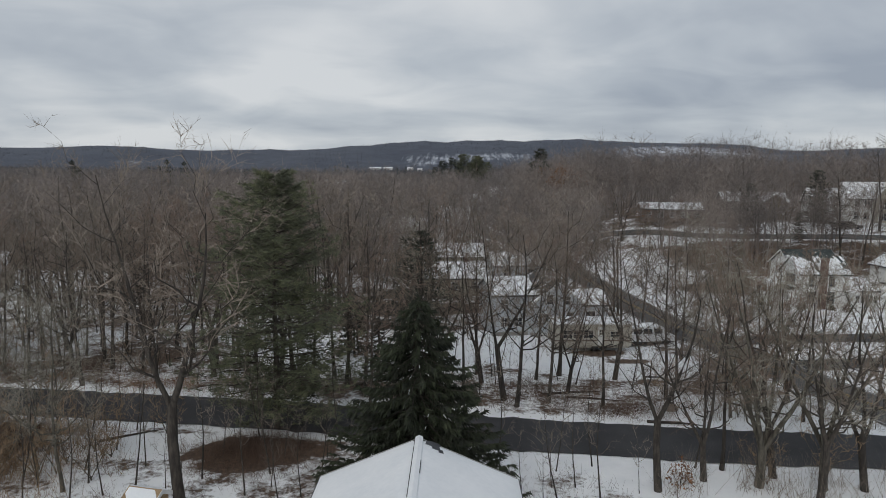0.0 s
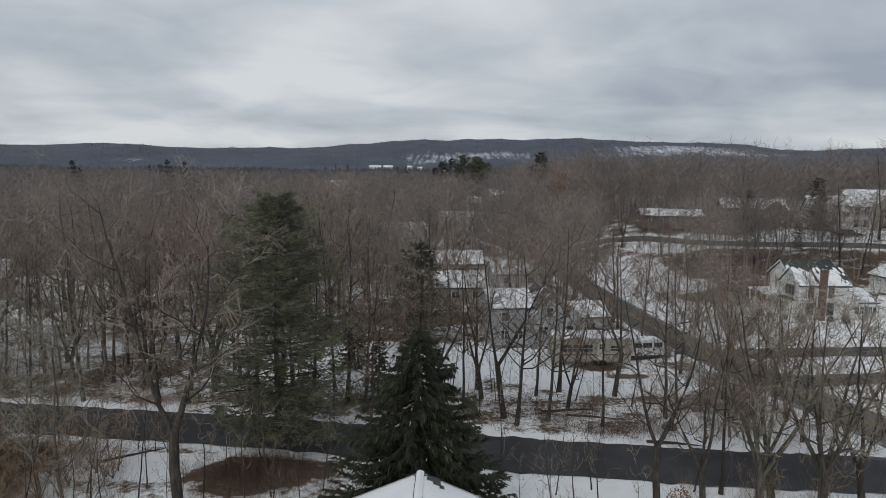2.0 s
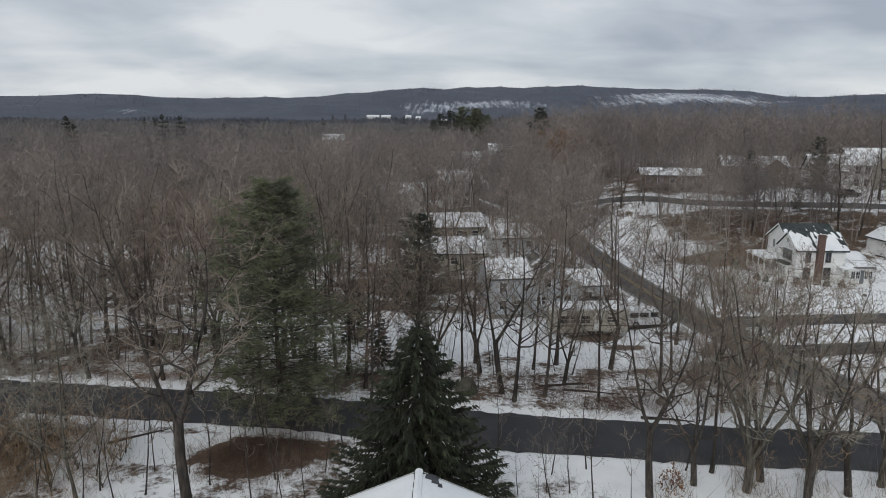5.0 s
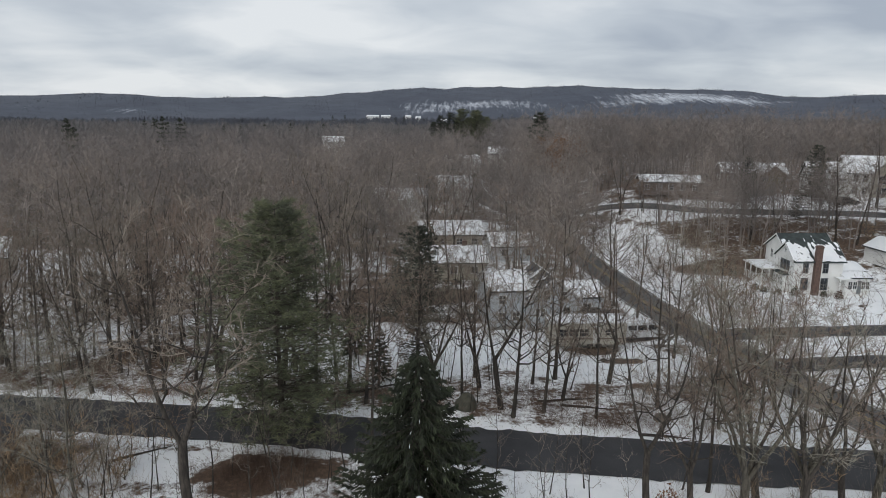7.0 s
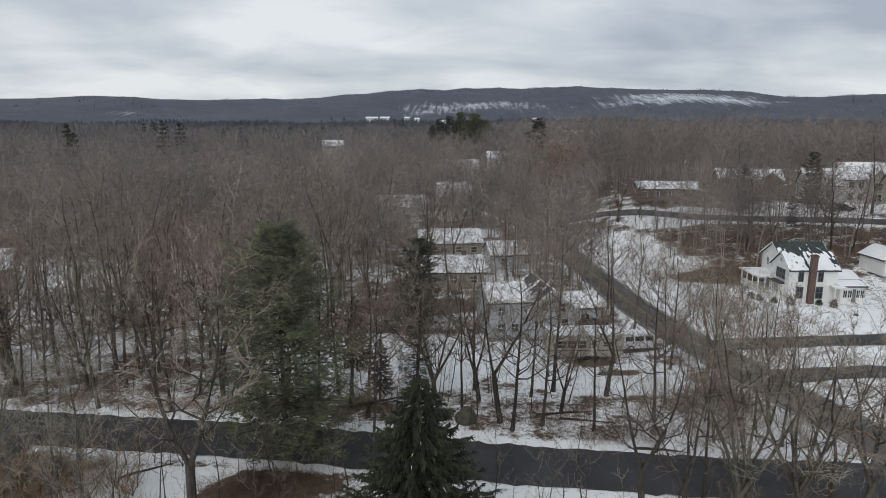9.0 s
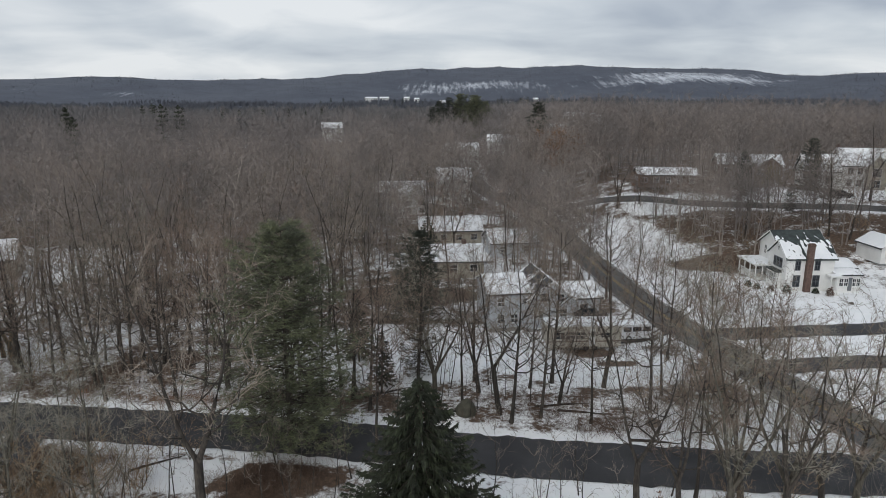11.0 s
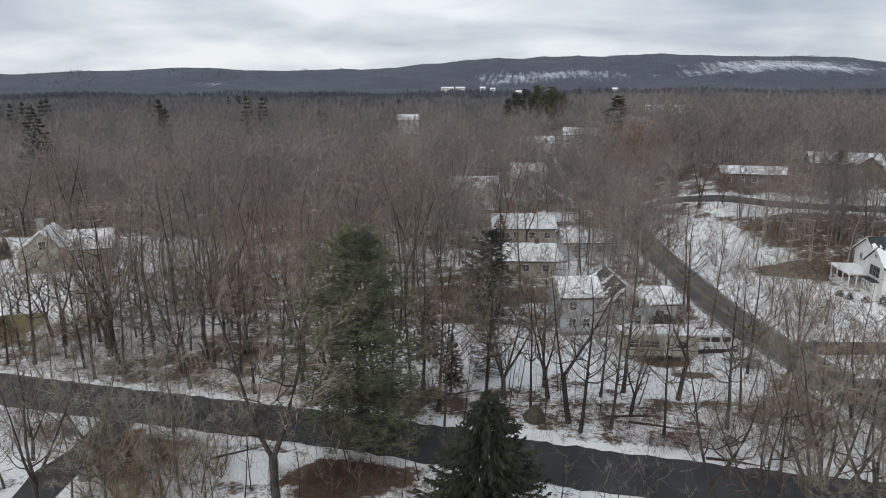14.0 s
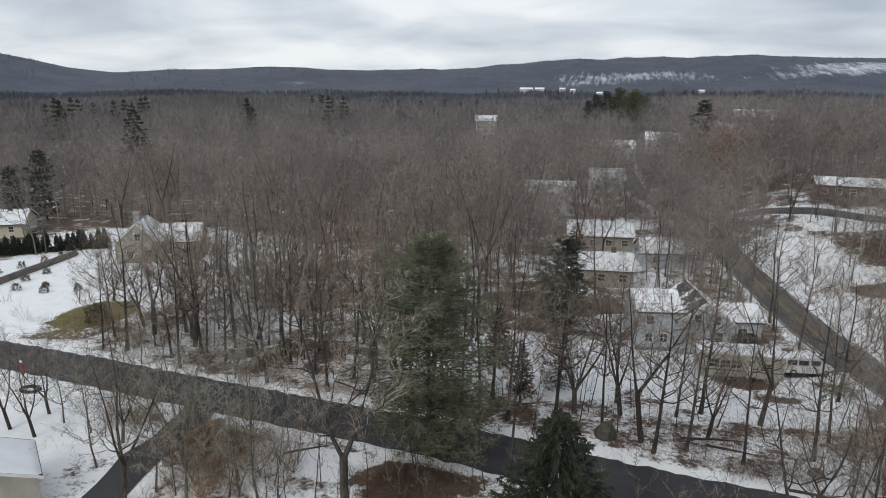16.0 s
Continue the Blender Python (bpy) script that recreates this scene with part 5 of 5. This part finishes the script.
def ranch(label, x, y, turn, w, d, h, rise, wall, cover, seed, glass=4, cross=None, z=None):
    r = house("house", label, x, y, turn, z)
    gabled(r, 0, 0, 0, w, d, h, rise, "x", wall, SHINGLE, cover, seed, 0.4)
    if cross is not None:
        gabled(r, cross, -d / 2 + 0.4, 0, w * 0.36, d * 0.7, h, rise * 0.95, "y", wall, SHINGLE, cover, seed + 1, 0.3)
    for i in range(glass):
        xx = -w / 2 + w * (i + 0.5) / glass
        window(r, xx, -d / 2 - (0.005 if cross is None or abs(xx - cross) > w * 0.2 else d * 0.35 - 0.39), h * 0.58, 1.0, 1.0, 0)
        if h > 4:
            window(r, xx, -d / 2 - (0.005 if cross is None or abs(xx - cross) > w * 0.2 else d * 0.35 - 0.39), h * 0.24, 1.0, 1.1, 0)
    for yy in (-d * 0.2, d * 0.2):
        window(r, -w / 2 - 0.005, yy, h * 0.6, 0.9, 1.0, -90)
    part("chimney", block_mesh((w * 0.2 - 0.35, w * 0.2 + 0.35, -0.35, 0.35, h, h + rise + 0.8)), BRICK, r)
    return r


ranch("brown ranch house with a snow-covered roof", 67.5, 148, -12, 13, 8, 3.0, 1.9, BROWN_SIDING, 1.5, 51, 4, 3.5)
ranch("dark low house with a snowy roof behind bare trees", 46.5, 139.5, -8, 12, 7, 2.6, 1.2, BROWN_SIDING, (1.2, 0.9), 53, 5)
ranch("white two-storey house among bare trees", -11.5, 152, 6, 12, 8, 4.8, 2.2, WHITE_SIDING, 1.4, 55, 4, 3.5)
ranch("white house with a tall gable end", 1.0, 163, 6, 8, 9, 5.8, 3.0, WHITE_SIDING, 1.3, 57, 3, -1)
ranch("tan house with a snowy hipped roof among trees", 0.0, 118, 6, 11, 8, 2.8, 1.9, TAN_SIDING, 1.6, 59, 4)
ranch("grey garage with snow on its roof", 10.5, 108, 10, 8, 6.5, 2.6, 1.7, GREY_SIDING, 1.7, 61, 2)
ranch("pale house with a snowy roof behind the grey house", 0.5, 96, 4, 9, 6.5, 2.7, 1.8, TAN_SIDING, 1.3, 63, 3)
ranch("white house far down the wooded street", 4, 260, 5, 14, 9, 5.5, 2.8, WHITE_SIDING, 1.5, 65, 4, 3)
ranch("white house half hidden by far trees", 22, 268, -6, 13, 9, 5.5, 2.6, WHITE_SIDING, 1.5, 67, 4)
ranch("pale house deep in the bare wood", 41, 235, -10, 12, 8, 5.5, 2.6, WHITE_SIDING, 1.5, 69, 3)
ranch("white house with a snowy roof in the far wood", 66, 330, -10, 18, 10, 7, 4, WHITE_SIDING, 1.5, 71, 4)
ranch("small white house in the far valley wood", -68, 380, 10, 12, 9, 8, 3, WHITE_SIDING, 1.5, 73, 3)
# houses beyond the side street
cream = house("cream_house", "cream two-storey house with snow on a hipped roof", -112.5, 98, 30, -0.9)
gabled(cream, 0, 0, 0, 11, 8.5, 3.6, 2.0, "x", CREAM_SIDING, SHINGLE, (0.8, 1.2), 81, 0.5)
for xx in (-3.5, 0, 3.5):
    window(cream, xx, -4.255, 2.6, 0.8, 1.0, 0)
    window(cream, xx, -4.255, 0.9, 0.8, 1.0, 0)
window(cream, 5.505, -2.0, 2.4, 0.9, 1.2, 90)
part("awning", block_mesh((5.503, 6.2, -1.0, 1.4, 1.9, 2.05)), TRIM, cream)
tan = house("tan_house", "tan house with steep snowy roof and pale chimney", -73.5, 90.0, 24)
gabled(tan, 0, 0, 0, 7.0, 7.0, 3.3, 3.2, "y", TAN_SIDING, SHINGLE, 1.5, 83, 0.35)
gabled(tan, 6.0, 0.8, 0, 6.5, 6.5, 3.2, 2.4, "x", TAN_SIDING, SHINGLE, (1.1, 1.4), 85, 0.35)
part("chimney", block_mesh((-1.6, -0.6, 1.0, 1.9, 3.5, 7.4), (-1.7, -0.5, 0.9, 2.0, 7.4, 7.6)), CONCRETE, tan, "pale square chimney")
for xx, zz in ((-1.4, 1.6), (1.4, 1.6), (0, 4.3)):
    window(tan, xx, -3.505, zz, 0.9, 1.2, 0)
for xx in (4.4, 7.2):
    window(tan, xx, -2.455, 1.7, 1.0, 1.2, 0)
# far white buildings at the foot of the hill
rng = np.random.default_rng(77)
for x, y, w, d, h in ((-215, 1800, 34, 14, 9), (-180, 1810, 26, 12, 8), (-120, 1830, 16, 10, 7), (-90, 1780, 14, 10, 7), (-20, 1700, 16, 10, 8), (60, 1800, 14, 10, 7), (150, 1750, 26, 12, 8), (230, 1800, 16, 10, 7)):
    f = house("far_building", "white building with a snowy roof at the hill foot", x, y, rng.uniform(-25, 25), height(x, y) + 2.0, "building")
    gabled(f, 0, 0, 0, w, d, h, 4, "x", WHITE_SIDING, SHINGLE, 0, 1, 0.5, base=4)
    part("snow", block_mesh((-w / 2, w / 2, -0.8, 0.8, h + 3.6, h + 4.5)), ROOF_SNOW, f)
    for s in (-1, 1):
        q = Mesher()
        q.add([(-w / 2, 0, h + 4.5), (w / 2, 0, h + 4.5), (w / 2, s * (d / 2 + 0.5), h + 0.4), (-w / 2, s * (d / 2 + 0.5), h + 0.4)], [(0, 1, 2), (0, 2, 3)])
        part("snow", q.arrays(), ROOF_SNOW, f)


# ------------------------------------------------------------------ vehicles and yard things
def wheel(root, x, y, r=0.36, w=0.22):
    def tyre():
        m = Mesher()
        m.tube([(0, -w / 2, 0), (0, -w / 2 + 0.02, 0), (0, w / 2 - 0.02, 0), (0, w / 2, 0)], [r * 0.55, r, r, r * 0.55], 18)
        return m.arrays()

    def rim():
        m = Mesher()
        m.tube([(0, -w / 2 + 0.01, 0), (0, w / 2 - 0.01, 0)], [r * 0.56, r * 0.56], 14)
        m.tube([(0, -w / 2 + 0.03, 0), (0, -w / 2 + 0.031, 0)], [r * 0.56, 0.001], 14)
        m.tube([(0, w / 2 - 0.031, 0), (0, w / 2 - 0.03, 0)], [0.001, r * 0.56], 14)
        return m.arrays()
    t = shared("wheel", ("tyre", r), tyre, RUBBER, root, pose(x, y, r))
    shared("rim", ("rim", r), rim, DARK_METAL, t, pose(0, 0, 0))


def profile_body(pts, width, inset=0.12):
    """A body drawn as a side outline (x, z) pulled across y, with its upper part drawn in."""
    m = Mesher()
    zt, zb = max(p[1] for p in pts), min(p[1] for p in pts)
    v = []
    for s in (-1, 1):
        for x, z in pts:
            k = max(0, (z - zb) / (zt - zb) - 0.45) / 0.55
            v.append((x, s * (width / 2 - inset * k), z))
    n = len(pts)
    f = []
    for i in range(n):
        j = (i + 1) % n
        f += [(i, j, n + j), (i, n + j, n + i)]
    c0, c1 = len(v), len(v) + 1
    mx = sum(p[0] for p in pts) / n
    v += [(mx, -width / 2 + 0.01, (zt + zb) * 0.45), (mx, width / 2 - 0.01, (zt + zb) * 0.45)]
    for i in range(n):
        j = (i + 1) % n
        f += [(c0, j, i), (c1, n + i, n + j)]
    m.add(v, f)
    return m.arrays()


trailer = tagged(new("travel_trailer"), "beige travel trailer with a snow-covered roof parked on the yard", "trailer")
trailer.matrix_basis = pose(14.4, 65.4, 0.15, 0, 0, 3)
part("body", block_mesh((-3.9, 3.9, -1.25, 1.25, 0.5, 2.75), (-4.05, -3.9, -1.1, 1.1, 0.7, 2.5), (-3.7, 3.7, -1.1, 1.1, 0.3, 0.5)), BEIGE_PANEL, trailer)
part("roof", block_mesh((-4.1, 4.0, -1.4, 1.4, 2.75, 2.86)), TRIM, trailer)
part("snow", snow_sheet((-4.1, -1.4, 2.86), (1, 0, 0), (0, 1, 0), 8.1, 2.8, 2, 91, 0.24), ROOF_SNOW, trailer, "deep snow on the trailer roof", smooth_shade=True)
for xx, w0 in ((-2.6, 0.9), (-1.55, 0.9), (-0.5, 0.9), (2.2, 0.9)):
    window(trailer, xx, -1.255, 1.75, w0, 0.75 if xx < 1 else 0.5, 0, BEIGE_PANEL)
part("door", block_mesh((0.45, 1.1, -1.29, -1.253, 0.6, 2.45)), TRIM, trailer, "pale trailer door with a small window")
window(trailer, 0.78, -1.295, 1.95, 0.34, 0.45, 0, BEIGE_PANEL)
window(trailer, -4.055, 0, 1.8, 1.5, 0.8, -90, BEIGE_PANEL)
part("stripe", block_mesh((-3.9, 3.9, -1.262, -1.25, 1.02, 1.14)), BROWN_SIDING, trailer, "brown stripe along the side")
for xx in (0.2, 1.1):
    wheel(trailer, xx, -1.1, 0.33)
    wheel(trailer, xx, 1.1, 0.33)

van = tagged(new("van"), "white van with snow on its roof beside the drive", "van")
van.matrix_basis = pose(21.3, 68.2, 0.03, 0, 0, 8)
part("body", profile_body(((-2.4, 0.35), (2.4, 0.35), (2.45, 0.9), (1.75, 1.1), (1.1, 1.85), (0.9, 1.95), (-2.3, 1.95), (-2.42, 1.2)), 1.9), WHITE_PAINT, van)
for xx, w0 in ((-1.7, 0.9), (-0.6, 0.95), (0.55, 0.85)):
    part("side_window", block_mesh((xx - w0 / 2, xx + w0 / 2, -0.94, -0.86, 1.18, 1.68)), GLASS, van)
part("windscreen", block_mesh((1.2, 1.56, -0.78, 0.78, 1.28, 1.62)), GLASS, van)
part("snow", snow_sheet((-2.3, -0.85, 1.955), (1, 0, 0), (0, 1, 0), 3.2, 1.7, 2, 93, 0.12), ROOF_SNOW, van, "snow on the van roof", smooth_shade=True)
for xx in (-1.5, 1.55):
    for yy in (-0.86, 0.86):
        wheel(van, xx, yy)


def car(x, y, turn, mat, label):
    c = tagged(new("car"), label, "car")
    c.matrix_basis = pose(x, y, height(x, y) + 0.03, 0, 0, turn)
    part("body", profile_body(((-2.2, 0.3), (2.2, 0.3), (2.25, 0.7), (1.2, 0.88), (0.5, 1.38), (-1.0, 1.42), (-1.7, 0.98), (-2.25, 0.9)), 1.78, 0.2), mat, c)
    for xx, w0 in ((-0.75, 0.75), (0.15, 0.75)):
        part("side_window", block_mesh((xx - w0 / 2, xx + w0 / 2, -0.80, -0.70, 0.95, 1.25)), GLASS, c)
    part("windscreen", block_mesh((0.6, 0.95, -0.66, 0.66, 0.98, 1.24)), GLASS, c)
    for xx in (-1.4, 1.4):
        for yy in (-0.8, 0.8):
            wheel(c, xx, yy, 0.32)
    return c


car(17.0, 75.2, 15, DARK_PAINT, "dark car parked behind the grey house")
car(73.8, 122.0, -10, DARK_PAINT, "dark car parked on the drive of the large house")

# yard along the side street: hedge, retaining wall, shrubs
hedge_rng = np.random.default_rng(61)
arb = tree_thing("arborvitae", spruce(62, 3.2, 0.85, 16, 8, 13, 0.1, 0.09, thin=0.5), (BARK, YEW), "dark green upright arborvitae in a hedge row", "hedge tree")
arb["group"] = "arborvitae hedge"
for i in range(19):
    t = i / 18
    place(arb, -99 + 14 * t + hedge_rng.normal(0, 0.25), 84.5 + 9.5 * t, hedge_rng.uniform(0, 360), hedge_rng.uniform(0.85, 1.15))
wall_low = tagged(new("retaining_wall"), "low brown stone retaining wall with snow on top", "garden wall", kind="structure")
sm = block_mesh((-0.32, 0.32, -0.2, 0.2, 0, 0.26))
for i in range(27):
    for k in range(4):
        t = (i + 0.5 * (k % 2)) / 27
        x, y = -83.6 - 2.0 * t, 70.5 + 18 * t
        m = pose(x + hedge_rng.normal(0, 0.02), y, height(x, y) - 0.05 + 0.27 * k, 0, hedge_rng.normal(0, 1.5), 96 + hedge_rng.normal(0, 2))
        shared("stone", "wall_stone", lambda: sm, STONE, wall_low, m)
for i, (x, y, w0, h0) in enumerate(((-79, 70, 1.5, 1.2), (-74.5, 70.2, 1.3, 1.2), (-70.5, 72, 1.1, 1.3), (-81.5, 74, 1.3, 1.1), (-81.7, 78, 1.2, 1.0), (-88, 79.5, 1.4, 1.2), (-87.5, 83.5, 1.3, 1.1), (-87, 86.5, 1.2, 1.0), (-89, 76, 1.5, 1.2), (-76.5, 72.5, 1.0, 0.8),
                                    (42.6, 88.5, 1.0, 1.0), (43.2, 87.2, 0.9, 0.9), (44.8, 86.4, 0.9, 0.8), (46.4, 85.3, 1.1, 1.4), (50.4, 85.4, 0.9, 0.8), (51.7, 84.2, 1.0, 1.3), (42.0, 94.2, 1.3, 1.6))):
    leafy_bush("clipped_shrub", x, y, w0, h0, YEW if i % 3 else BRUSH, "small clipped shrub standing in snow", 260, leaf=0.1)
marker = tagged(new("marker_post"), "roadside post with a red and white ribbon", "post")
marker.matrix_basis = pose(-53.2, 46.4, height(-53.2, 46.4))
pm = Mesher()
pm.tube([(0, 0, -0.2), (0, 0, 2.6)], [0.05, 0.045], 8)
part("pole", pm.arrays(), DARK_METAL, marker)
pm = Mesher()
pm.tube([(0, 0, 1.0), (0.03, 0, 1.3), (-0.03, 0.02, 1.7), (0, 0, 2.1)], [0.09, 0.17, 0.14, 0.16], 8)
part("ribbon", pm.arrays(), RED_PAINT, marker, "red ribbon wound round the pole")
part("sign", block_mesh((-0.16, 0.16, -0.06, -0.045, 2.2, 2.5)), TRIM, marker)
tyre = tagged(new("ring_planter"), "black rubber ring lying on the snow", "planter")
tyre.matrix_basis = pose(-51.4, 45.3, height(-51.4, 45.3) + 0.02)
tm = Mesher()
a = np.linspace(0, 2 * math.pi, 25)
tm.tube(np.column_stack([0.95 * np.cos(a), 0.6 * np.sin(a), np.full(25, 0.14)]), np.full(25, 0.16), 8)
part("ring", tm.arrays(), RUBBER, tyre)


def boulder(x, y, w, h, mat, label, seed):
    r = np.random.default_rng(seed)
    bm = bmesh.new()
    bmesh.ops.create_icosphere(bm, subdivisions=3, radius=1)
    for v in bm.verts:
        k = 1 + 0.16 * noise.noise(v.co * 1.6 + Vector((seed, 0, 0))) + 0.05 * noise.noise(v.co * 5)
        v.co = Vector((v.co.x * w / 2 * k, v.co.y * w / 2.2 * k, max(-0.2, v.co.z) * h * k))
    me = bpy.data.meshes.new("boulder")
    bm.to_mesh(me)
    bm.free()
    me.materials.append(mat)
    ob = new("boulder", me)
    ob.matrix_basis = pose(x, y, height(x, y), 0, 0, r.uniform(0, 360))
    return tagged(ob, label, "boulder")


boulder(1.6, 50.3, 1.9, 1.3, GREY_COVER, "mossy green boulder in the wood", 3)
for x, y, w0 in ((-31.6, 41.2, 1.1), (-31.9, 39.6, 0.9), (-36.4, 43.6, 1.0), (-30.9, 38.0, 1.2), (17, 48.5, 1.2), (52.5, 80.6, 0.7)):
    boulder(x, y, w0, w0 * 0.5, STONE, "grey fieldstone half buried in snow", int(x * 3) % 50)
# fallen logs on the wood floor
lr = np.random.default_rng(71)
for x, y, ln, turn in ((7.6, 51.5, 5, 5), (9.5, 50.8, 4, -12), (-8, 53, 5, 20), (-23, 41.2, 4, 35), (14.5, 45.9, 4, -8), (-26, 60, 5, 60), (22, 50, 5, -40)):
    m = Mesher()
    p = grow(lr, (0, 0, 0.1), (1, 0, 0.02), ln, 4, 0.06, 0)
    m.tube(p, (0.12, 0.11, 0.09, 0.06, 0.02), 6)
    log = tagged(link("fallen_log", *m.arrays(), BARK, smooth_shade=True), "fallen bare log lying on leaf litter and snow", "log")
    log.matrix_basis = pose(x, y, height(x, y), 0, 0, turn)
lamp = tagged(new("lamp_post"), "dark lamp post at the street edge", "lamp post")
lamp.matrix_basis = pose(60.2, 119.0, height(60.2, 119.0))
lm = Mesher()
lm.tube([(0, 0, -0.2), (0, 0, 0.4), (0, 0, 4.6)], [0.10, 0.07, 0.05], 8)
part("pole", lm.arrays(), DARK_METAL, lamp)
part("lantern", block_mesh((-0.16, 0.16, -0.16, 0.16, 4.6, 5.0), (-0.2, 0.2, -0.2, 0.2, 5.0, 5.1)), TRIM, lamp)
